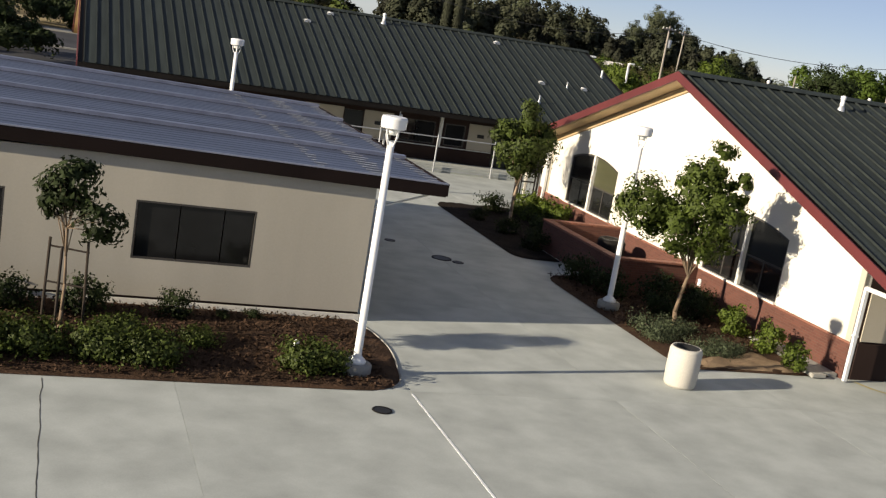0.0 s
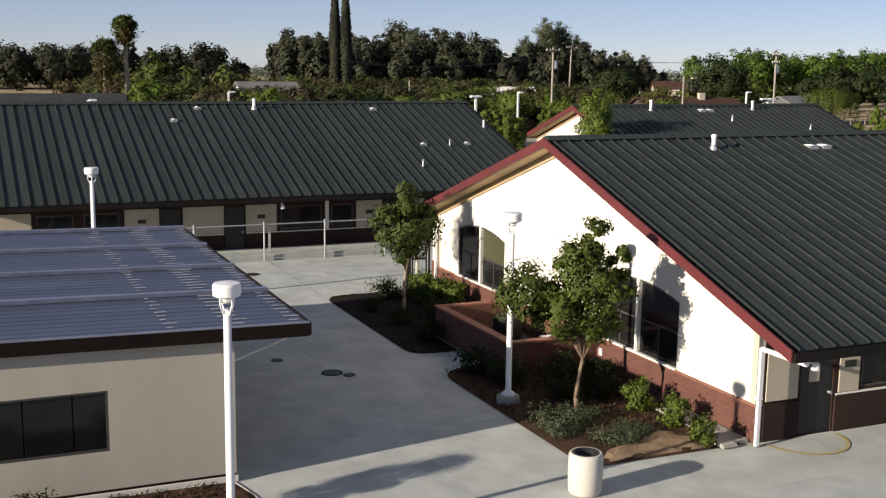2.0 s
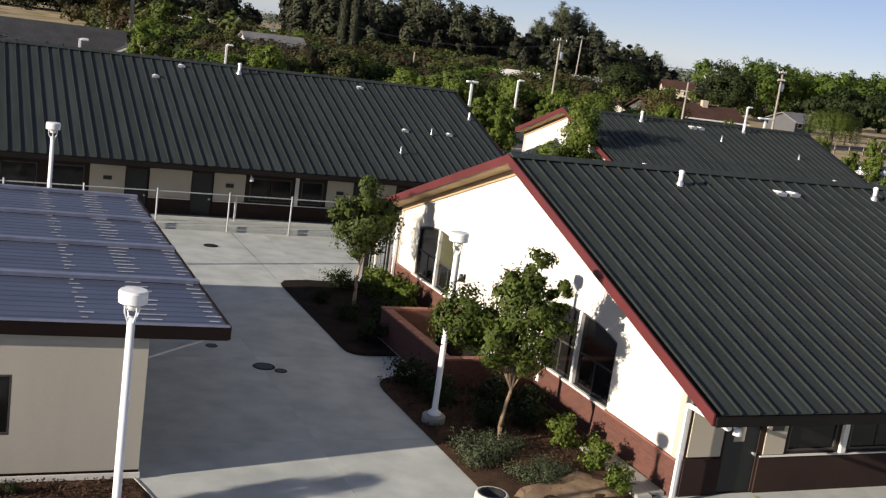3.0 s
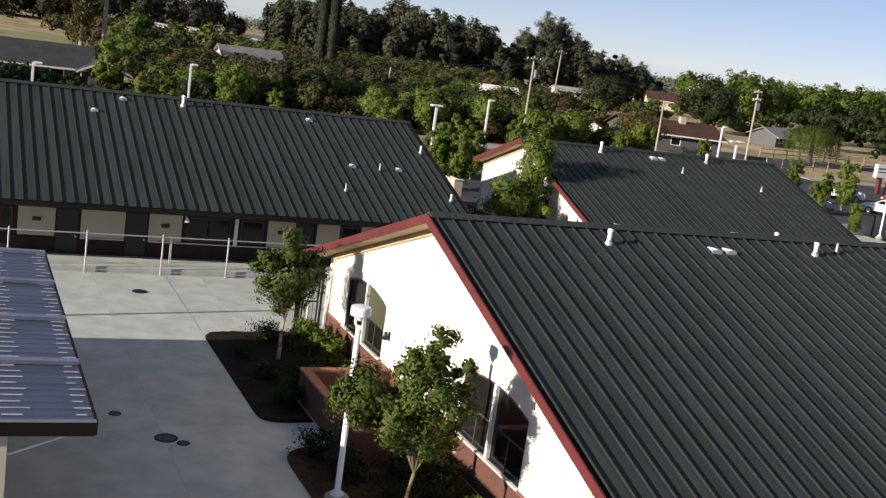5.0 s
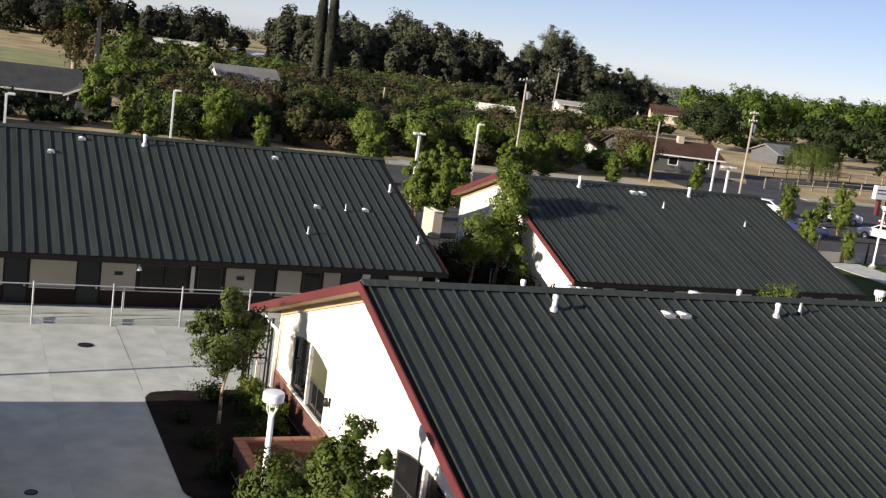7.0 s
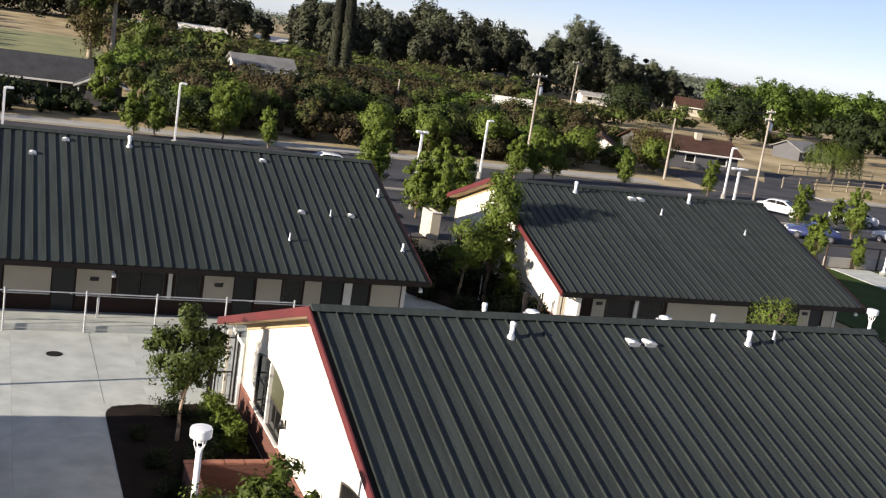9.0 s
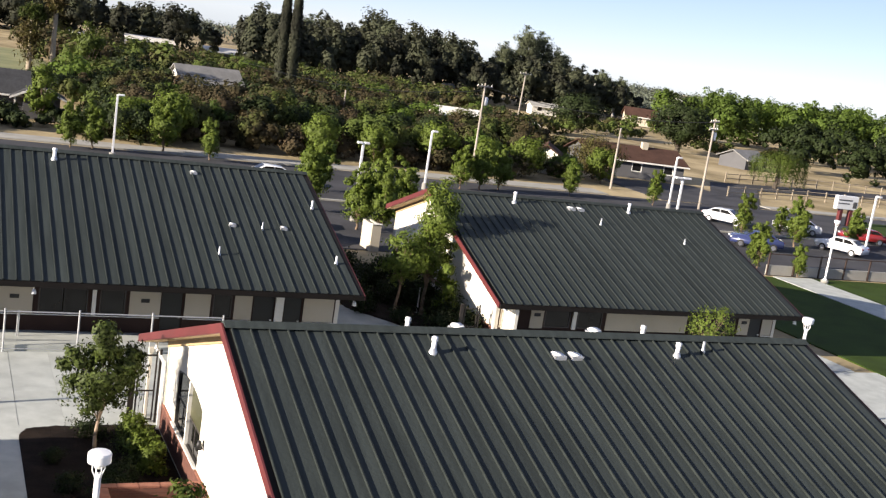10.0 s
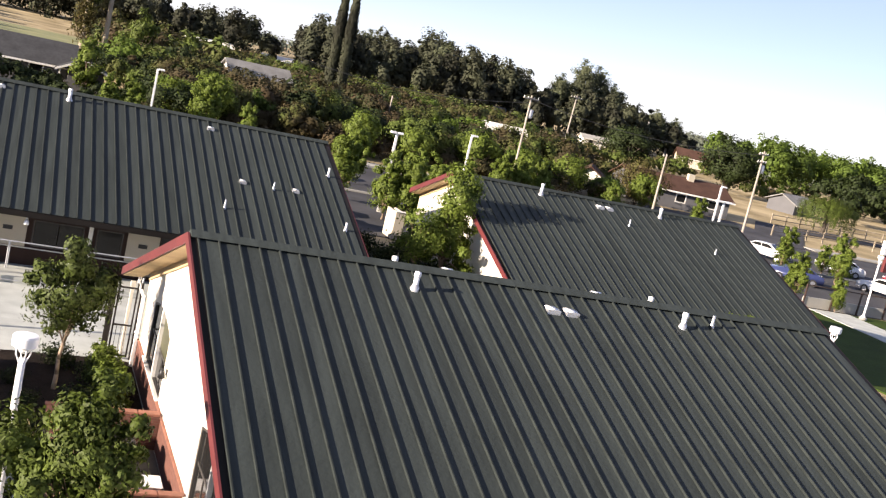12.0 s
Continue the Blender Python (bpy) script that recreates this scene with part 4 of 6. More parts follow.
def steel_gate(x0, x1, y, h, label):
    root = thing("steel_gate", (x0, y, 0), label, "gate", "steel gates")
    part("gate_post", boxes((x0 - 0.09, x0 + 0.09, y - 0.04, y + 0.04, 0, h), bevel=0.008), "gate_steel", root, "broad dark latch post")
    part("gate_post", boxes((x1 - 0.035, x1 + 0.035, y - 0.035, y + 0.035, 0, h), bevel=0.008), "gate_steel", root)
    for x in (x0 + 0.16, x1 - 0.12):
        part("stile", boxes((x - 0.025, x + 0.025, y - 0.02, y + 0.02, 0.08, h - 0.04)), "gate_steel", root)
    for z in (0.12, h * 0.44, h - 0.2):
        part("rail", boxes((x0 + 0.187, x1 - 0.147, y - 0.02, y + 0.02, z - 0.025, z + 0.025)), "gate_steel", root)
    n = int((x1 - x0) / 0.13)
    for k in range(2, n - 1):
        x = x0 + (x1 - x0) * k / n
        part("bar", rods(((x, y, 0.1), (x, y, h * 0.44), 0.008), n=6), "gate_steel", root)
    return root


steel_gate(-0.95, -0.12, 18.75, 2.5, "tall dark steel framed gate at the building corner")
post_ = thing("porch_post", (-0.33, 19.4, 0), "cream painted porch post behind the steel gate", "post")
part("shaft", boxes((-0.38, -0.28, 19.35, 19.45, 0.0, 2.2), bevel=0.01), "white_stucco", post_)
part("capital", boxes((-0.41, -0.25, 19.32, 19.48, 2.2, 2.36), bevel=0.01), "white_stucco", post_)
single("wing_wall", boxes((0.3, 0.46, 18.16, 19.4, 0.9, 2.6)), "white_stucco", "short cream stucco wing wall under the eave", "wall", "structure")
single("wing_wall_base", boxes((0.27, 0.46, 18.2, 19.42, 0.0, 0.9)), "brick", "brick base of the wing wall", "wall", "structure")
single("wing_wall_2", boxes((17.2, 17.36, 26.95, 28.19, 0.0, 2.2)), "white_stucco", "short cream wing wall of the far building", "wall", "structure")
steel_gate(15.2, 16.1, 28.4, 1.9, "dark steel gate beside the far building")


# ---- pipe fence before the long building ----
def pipe_fence():
    root = thing("pipe_fence", (-15.8, 25.95, 0), "galvanised pipe fence along the raised walk", "fence")
    xs = [-15.9, -13.1, -10.2, -7.38, -4.48, -1.86, 0.85, 3.6]
    for x in xs:
        p = part("post", rods(((x, 25.97, 0), (x, 25.97, 1.63), 0.036)), "galvanised", root)
        part("post_cap", lathe([(0.042, 1.62), (0.042, 1.65), (0, 1.68)], 10, (x, 25.97)), "galvanised", p)
    for a, b in zip(xs, xs[1:]):
        part("rail", rods(((a + 0.03, 25.97, 1.55), (b - 0.03, 25.97, 1.55), 0.024)), "galvanised", root)
        part("bottom_rail", rods(((a + 0.03, 25.97, 0.12), (b - 0.03, 25.97, 0.12), 0.016)), "galvanised", root)
    return root


pipe_fence()


def hand_rail(x0, x1, y, z):
    root = thing("hand_rail", (x0, y, z), "galvanised tube hand rail on the raised walk", "hand rail", "hand rails")
    for x in (x0, x1):
        part("post", rods(((x, y, z), (x, y, z + 1.0), 0.024)), "galvanised", root)
    part("top_rail", rods(((x0, y, z + 1.0), (x1, y, z + 1.0), 0.024)), "galvanised", root)
    part("middle_rail", rods(((x0, y, z + 0.55), (x1, y, z + 0.55), 0.018)), "galvanised", root)
    return root


hand_rail(-3.95, -3.9, 27.2, 0.24)
hand_rail(2.6, 3.9, 24.6, 0.0)
post_ = thing("bollard_post", (3.55, 24.9, 0), "slim white post beside a tube rail", "post")
part("pole", rods(((3.55, 24.9, 0), (3.55, 24.9, 1.5), 0.035)), "white_metal", post_)

# ---- trees and shrubs ----
def crown_points(rng, n, clumps, centre, radii, spread, hollow=0.55, droop=0.0):
    """Leaf places gathered in uneven clumps towards the outside of an ellipsoid."""
    d = rng.normal(size=(clumps, 3))
    d /= np.linalg.norm(d, axis=1)[:, None]
    r = rng.uniform(hollow, 1.0, size=(clumps, 1)) ** 0.7 * rng.uniform(0.75, 1.12, size=(clumps, 1))
    tips = np.array(centre) + d * r * np.array(radii)
    pick = rng.integers(0, clumps, size=n)
    scale = rng.uniform(0.6, 1.35, size=(clumps, 1))[pick]
    pts = tips[pick] + np.clip(rng.normal(size=(n, 3)), -1.7, 1.7) * spread * scale * np.array((1, 1, 0.8))
    pts[:, 2] -= droop * np.abs(rng.normal(size=n))
    out = (pts - tips[pick]) / (spread + 1e-6) * 0.45 + (pts - np.array(centre)) / np.array(radii)
    return pts, tips, out


def tree(label, height, bole, radius, leaf, seed, leaves=4200, size=0.12, clumps=55, bark="bark", thick=0.07, lean=(0, 0), squash=1.0, group="", stakes=False, name="tree", lobes=()):
    rng = np.random.default_rng(seed)
    root = thing(name, (0, 0, 0), label, "tree", group)
    zc, zr = (height + bole) / 2, (height - bole) / 2
    pts, tips, out = crown_points(rng, leaves, clumps, (lean[0], lean[1], zc), (radius, radius, zr * squash), radius * 0.19)
    if lobes:
        sets = [crown_points(rng, int(leaves * f), int(clumps * f), (dx, dy, z), (r, r, rz), r * 0.2 + 0.03) for dx, dy, z, r, rz, f in lobes]
        pts, tips, out = (np.concatenate([q[k] for q in sets]) for k in range(3))
    bm = bmesh.new()
    knots = [Vector((lean[0] * t ** 1.5 + 0.05 * radius * math.sin(5 * t + seed), lean[1] * t ** 1.5 + 0.05 * radius * math.cos(4 * t), bole * 1.25 * t)) for t in (0, 0.25, 0.5, 0.75, 1.0)]
    knots[0] = Vector((0, 0, -0.05))
    for k in range(4):
        rod(bm, knots[k], knots[k + 1], thick * (1.25 - 0.15 * k), thick * (1.1 - 0.15 * k), 9)
    for t in tips[:: max(1, clumps // 18)]:
        m = knots[4].lerp(Vector(t), 0.5) + Vector((0, 0, 0.06 * radius))
        rod(bm, knots[3 + (rng.random() > 0.4)], m, thick * 0.42, thick * 0.25, 6)
        rod(bm, m, Vector(t), thick * 0.25, thick * 0.08, 5)
    part("trunk", bm, bark, root, "", True)
    part("crown", leaf_cloud("crown", pts, size * 1.15, leaf, rng, 0, 2.2, out=out, loose=0.5, fleck=0.9), leaf, root)
    if stakes:
        for a in (0.3, 2.4, 4.5):
            x, y = 0.42 * math.cos(a), 0.42 * math.sin(a)
            part("stake", rods(((x, y, -0.05), (x * 0.9, y * 0.9, 1.75), 0.026), n=8), "wood_stake", root, "dark wooden stake")
        for z in (0.9, 1.55):
            part("tie", rods(((0.4, 0.12, z), (-0.3, 0.26, z + 0.05), 0.018), n=6), "wood_stake", root)
    return root


def shrub(label, w, h, leaf, seed, leaves=900, size=0.09, group="", clumps=26):
    rng = np.random.default_rng(seed)
    root = thing("shrub", (0, 0, 0), label, "shrub", group)
    pts, tips, out = crown_points(rng, leaves, clumps, (0, 0, h * 0.45), (w / 2, w / 2, h * 0.5), w * 0.11, 0.35)
    pts[:, 2] = np.abs(pts[:, 2]) * 0.98 + 0.02
    bm = bmesh.new()
    for t in tips[::2]:
        rod(bm, (0.06 * t[0], 0.06 * t[1], -0.02), (t[0] * 0.9, t[1] * 0.9, max(0.1, t[2])), 0.014, 0.005, 5)
    part("woody_base", bm, "dark_bark", root)
    part("foliage", leaf_cloud("foliage", pts, size, leaf, rng, out=out, loose=0.9, fleck=1.6), leaf, root)
    return root


SPRAYS = [(0.9 * u, -0.44 * u, z, r, rz, f) for u, z, r, rz, f in ((0.08, 3.2, 0.74, 1.05, 0.28), (0.62, 3.0, 0.52, 0.8, 0.17), (-0.55, 2.5, 0.62, 0.65, 0.14), (-1.35, 3.0, 0.62, 0.75, 0.18), (-0.95, 2.75, 0.5, 0.6, 0.1), (-0.45, 4.0, 0.28, 0.5, 0.06), (0.2, 4.3, 0.32, 0.5, 0.08), (0.8, 3.75, 0.28, 0.5, 0.06), (0.1, 2.0, 0.5, 0.45, 0.06))]
t = tree("leafy green young tree with a pale slender trunk in mulch", 4.4, 1.5, 1.3, "leaf", 3, 14500, 0.108, 120, thick=0.05, lobes=SPRAYS)
t.matrix_basis = pose(-2.72, 3.44, 0)
CROWN = ((0.1, 0.1, 2.75, 1.08, 0.62, 0.42), (0.05, 0.05, 3.75, 0.5, 0.62, 0.2), (-0.75, 0.0, 2.9, 0.5, 0.65, 0.14), (0.85, 0.1, 3.1, 0.42, 0.6, 0.13), (0.0, -0.2, 2.1, 0.62, 0.35, 0.11))
t = tree("round leafy tree with a pale bent trunk beside the gable corner", 4.3, 1.45, 1.15, "leaf_dark", 8, 9000, 0.125, 70, thick=0.055, bark="pale_bark", lean=(0.15, 0.1), lobes=CROWN)
t.matrix_basis = pose(-2.45, 15.4, 0)
t = tree("young staked tree in the mulch bed", 3.2, 1.6, 0.62, "leaf_oak", 12, 2600, 0.11, 44, thick=0.03, stakes=True, lobes=((0.05, 0.0, 2.72, 0.46, 0.5, 0.62), (0.5, -0.2, 2.2, 0.36, 0.32, 0.26), (-0.42, 0.1, 2.4, 0.22, 0.4, 0.12)))
t.matrix_basis = pose(-17.35, 0.0, 0)
t = tree("dense upright green tree between two classroom buildings", 6.2, 1.6, 1.6, "leaf_yellow", 21, 13000, 0.16, 100, thick=0.10, lobes=((0.2, 0.0, 5.1, 0.92, 1.7, 0.40), (0.15, 0.1, 3.2, 0.95, 1.5, 0.34), (-1.15, -0.4, 2.9, 0.75, 0.95, 0.24), (0.5, -1.4, 2.0, 0.7, 1.1, 0.14)))
t.matrix_basis = pose(15.3, 33.0, 0)
t = tree("leaning pale green tree beside a taller tree", 4.4, 1.8, 1.1, "leaf_yellow", 23, 2600, 0.16, 40, thick=0.07)
t.matrix_basis = pose(13.6, 32.4, 0)
t = tree("small yellow green tree behind the roof ridge", 3.5, 1.2, 1.2, "leaf_yellow", 25, 1300, 0.13, 34, thick=0.05)
t.matrix_basis = pose(25.9, 24.0, 0)
SHOOTS = ((0.0, 0.0, 1.7, 1.0, 1.3, 0.36), (0.5, 0.1, 3.0, 0.52, 1.6, 0.2), (-0.5, 0.3, 2.8, 0.52, 1.5, 0.18), (-0.1, -0.5, 3.5, 0.46, 1.5, 0.16), (0.9, -0.4, 2.0, 0.52, 1.2, 0.1))
upright = tree("upright green street tree by the parking lot", 5.2, 0.4, 1.3, "leaf_yellow", 31, 7000, 0.2, 90, thick=0.08, group="parking lot trees", lobes=SHOOTS)
upright.matrix_basis = pose(19.3, 54.6, 0)
upright_b = tree("upright bright green street tree by the parking lot", 5.0, 0.4, 1.2, "leaf_yellow", 33, 7000, 0.2, 90, thick=0.08, group="parking lot trees", lobes=SHOOTS[::-1])
upright_b.matrix_basis = pose(20.7, 54.0, 0)
for x, y, s, b in ((25.0, 60.5, 0.95, 0), (21.2, 70.0, 1.05, 0), (17.6, 60.5, 1.1, 0), (23.9, 62.5, 1.0, 0), (50.3, 50.0, 0.78, 1), (60.2, 64.5, 0.85, 1), (63.3, 60.8, 0.98, 1), (52.2, 47.6, 0.55, 1),
                   (60.3, 79.0, 0.8, 1), (51.0, 80.2, 0.75, 0), (40.3, 79.0, 1.0, 0), (37.8, 78.2, 0.9, 0), (42.8, 80.0, 0.95, 1), (14.9, 82.2, 0.8, 1), (11.2, 84.6, 1.15, 0), (4.9, 82.5, 0.9, 0), (3.1, 82.4, 0.85, 1), (66.5, 66.5, 0.6, 1), (72.5, 63.0, 0.8, 1)):
    c = copy_thing(upright_b if b else upright, pose(x, y, 0, 0, 0, 67 * x) @ Matrix.Scale(s, 4))
    c.scale = (s, s, s)

# shrubs of the beds
green = shrub("leafy bright green shrub in bark mulch", 1.3, 0.62, "leaf_shrub", 41, 3000, 0.078, "bed shrubs", 38)
green.matrix_basis = pose(-16.6, -1.0, 0)
dark = shrub("dark green rounded shrub in a planting bed", 1.1, 0.7, "leaf_oak", 43, 1300, 0.08, "bed shrubs", 30)
dark.matrix_basis = pose(-18.3, 1.5, 0)
low = shrub("low grey green ground cover shrub", 1.5, 0.38, "leaf_grey", 45, 2400, 0.06, "low ground cover", 44)
low.matrix_basis = pose(-3.45, 3.0, 0)
for src, rows_ in ((green, ((-17.9, -0.9, 1.0), (-15.8, -1.15, 0.9), (-16.3, -0.1, 0.8), (-13.0, -1.15, 0.95), (-18.8, -1.0, 1.1), (-20.0, -0.7, 1.2), (-14.9, 0.0, 0.55), (-1.1, 16.3, 0.85), (-0.95, 15.1, 0.8), (-1.1, 17.4, 0.75))),
                   (dark, ((-17.0, 1.5, 1.0), (-15.1, 1.6, 0.75), (-13.6, 1.8, 0.35), (-19.8, 1.3, 1.2), (-14.2, 1.7, 0.3), (-2.3, 17.5, 1.0), (-3.3, 13.5, 0.8), (-3.5, 15.6, 0.6), (-2.2, 12.8, 1.0), (-3.3, 11.4, 0.9), (-1.7, 14.0, 1.0), (-3.4, 7.6, 1.1), (-1.9, 5.9, 1.2), (-0.9, 5.6, 0.9), (-2.4, 4.7, 0.9), (-3.1, 6.3, 1.1), (-1.5, 4.6, 1.0), (12.6, 36.0, 1.6), (14.6, 38.5, 1.7), (13.0, 40.5, 1.6), (15.8, 30.8, 1.3), (12.4, 33.5, 1.5), (14.0, 35.2, 1.5), (15.6, 36.3, 1.6), (12.5, 38.4, 1.5), (15.7, 40.6, 1.7), (14.4, 42.4, 1.6), (13.6, 31.4, 1.2), (16.2, 29.6, 1.8), (16.0, 31.6, 2.2), (15.9, 33.6, 2.3), (16.1, 35.4, 2.2), (14.9, 30.2, 1.6))),
                   (low, ((-2.8, 1.5, 0.8), (-2.2, 1.75, 0.6), (-2.75, 3.2, 0.7), (-3.8, 2.4, 0.6)))):
    for x, y, s in rows_:
        c = copy_thing(src, pose(x, y, 0.02, 0, 0, 83 * x + 31 * y))
        c.scale = (s, s, s)

sprig = shrub("bright yellow green upright shrub before the brick base", 0.72, 0.78, "leaf_yellow", 47, 1500, 0.09, "shrubs before the brick base", 30)
sprig.matrix_basis = pose(-1.15, 3.2, 0.02)
for x, y, s in ((-1.0, 2.0, 0.95), (-1.2, 0.6, 0.85), (-0.85, 14.6, 1.2), (-0.95, 15.5, 1.3), (-1.1, 16.5, 1.25), (-1.1, 17.4, 1.1)):
    c = copy_thing(sprig, pose(x, y, 0.02, 0, 0, 97 * y))
    c.scale = (s, s, s)
for x, y, w in ((-0.62, 2.75, 0.5), (-0.6, 1.95, 0.55), (-0.58, 1.2, 0.5), (-0.75, 0.5, 0.6)):
    stone = thing("stepping_stone", (x, y, 0.05), "flat pale concrete stone lying in the mulch", "paving stone", "stones along the brick base")
    part("stone", boxes((x - 0.2, x + 0.2, y - w / 2, y + w / 2, 0.02, 0.115), bevel=0.02), "kerb", stone)

# bark chips on the nearest bed
def chips(name, label, n, x0, x1, y0, y1, seed):
    rng = np.random.default_rng(seed)
    c = np.stack([rng.uniform(x0, x1, n), rng.uniform(y0, y1, n), rng.uniform(0.05, 0.10, n)], 1)
    me = leaf_cloud(name, c, 0.09, "mulch", rng, 0.9, 2.2)
    return tagged(new(name, me), label, "bark chips", kind="stuff")


chips("bark_chips", "loose brown bark chips on the planting bed", 7000, -19.5, -11.6, -1.9, 2.3, 51)
chips("bark_chips", "loose dark bark chips on the planting bed", 4200, -4.2, -0.2, 1.9, 8.2, 52)
marker = thing("bed_light", (-13.2, -0.6, 0.0), "small white path light on a stem in the mulch", "garden light")
part("stem", rods(((-13.2, -0.6, 0.0), (-13.2, -0.6, 0.32), 0.018), n=8), "black", marker)
part("cap", lathe([(0.055, 0.32), (0.06, 0.40), (0, 0.43)], 12, (-13.2, -0.6)), "white_metal", marker, "", True)


# ---- parking lot and street ----
def lot_light(label, h, two, reach=0.55):
    root = thing("lot_light", (0, 0, 0), label, "street lamp", "parking lot lights")
    part("footing", lathe([(0.25, 0), (0.25, 0.6), (0, 0.6)], 14), "concrete_foot", root)
    part("pole", boxes((-0.075, 0.075, -0.075, 0.075, 0.6, h - 0.05)), "white_metal", root)
    part("head", boxes((0.05, reach, -0.17, 0.17, h - 0.15, h), bevel=0.03), "white_metal", root, "white shoebox head")
    if two:
        part("head", boxes((-reach, -0.05, -0.17, 0.17, h - 0.15, h), bevel=0.03), "white_metal", root, "white shoebox head")
    return root


one = lot_light("tall white square pole light with one box head", 5.4, False)
one.matrix_basis = pose(5.85, 77.0, 0)
two = lot_light("tall white square pole light with two box heads", 5.7, True, 0.45)
wide = lot_light("white square pole light with two long box heads", 5.6, True, 0.75)
wide.matrix_basis = pose(48.6, 58.9, -0.2)
two.matrix_basis = pose(20.1, 57.6, 0)
for x, y, src in ((33.2, 75.9, one), (-7.6, 59.7, one), (61.0, 77.2, one), (71.0, 60.0, one)):
    copy_thing(src, pose(x, y, 0))
copy_thing(lamp, pose(53.7, 46.3, 0))


def utility_pole(h, arms, box_):
    root = thing("utility_pole", (0, 0, 0), "weathered wooden utility pole beside the street", "utility pole", "utility poles")
    part("pole", lathe([(0.14, -0.1), (0.09, h), (0, h)], 12), "pole_wood", root, "", True)
    for k in range(arms):
        z = h - 0.35 - 0.8 * k
        a = part("crossarm", boxes((-1.1, 1.1, -0.06, 0.06, z - 0.06, z + 0.06)), "pole_wood", root)
        for x in (-1.0, -0.45, 0.45, 1.0):
            part("insulator", lathe([(0.04, z + 0.06), (0.055, z + 0.13), (0.03, z + 0.2), (0, z + 0.2)], 8, (x, 0)), "lamp_lens", a)
    if box_:
        part("transformer", lathe([(0, h - 2.3), (0.24, h - 2.3), (0.26, h - 2.2), (0.26, h - 1.5), (0.2, h - 1.42), (0, h - 1.4)], 14, (0.38, 0)), "galvanised", root, "grey can transformer", True)
    return root


p1 = utility_pole(9.7, 1, True)
p1.matrix_basis = pose(43.6, 88.0, 0.05, 0, 0, 20)
p2 = utility_pole(6.8, 0, False)
p2.matrix_basis = pose(61.4, 89.0, 0)
p3 = utility_pole(9.6, 2, True)
p3.matrix_basis = pose(66.3, 79.2, 0, 0, 0, 30)
snag = thing("dead_tree", (0, 0, 0), "pale bare dead tree trunk on the slope", "tree", "dead trunks")
part("trunk", rods(((0, 0, -0.3), (0.1, 0, 2.6), 0.28, 0.24), ((0.1, 0, 2.6), (0.15, 0, 4.4), 0.24, 0.14), ((0.12, 0, 3.4), (-0.6, 0.2, 4.3), 0.1, 0.03)), "kerb", snag)
snag.matrix_basis = pose(160.0, 258, hill(160, 258))
snag.scale = (1.6, 1.6, 2.1)
c = copy_thing(snag, pose(164.0, 252, hill(164, 252), 0, 0, 70))
c.scale = (1.6, 1.6, 1.9)
p4 = utility_pole(10.6, 1, False)
p4.matrix_basis = pose(70.0, 130.1, hill(70, 130), 0, 2, 15)
copy_thing(p2, pose(38.7, 117, -1.3))


def wire(a, b, sag):
    bm = bmesh.new()
    rings = []
    for k in range(17):
        t = k / 16
        p = Vector(a).lerp(Vector(b), t) - Vector((0, 0, sag * 4 * t * (1 - t)))
        rings.append([bm.verts.new(p + Vector((0, 0.03 * math.cos(i * math.tau / 5), 0.03 * math.sin(i * math.tau / 5)))) for i in range(5)])
    for r0, r1 in zip(rings, rings[1:]):
        for i in range(5):
            bm.faces.new((r0[i], r0[(i + 1) % 5], r1[(i + 1) % 5], r1[i]))
    return single("utility_wire", bm, "black", "dark sagging overhead wire between poles", "wire")


wire((43.6, 88.0, 9.35), (66.3, 79.2, 9.2), 1.0)
wire((43.6, 88.0, 9.0), (20.0, 95.0, 8.4), 1.2)
wire((38.7, 117, 5.9), (43.5, 117.5, 2.6), 0.1)


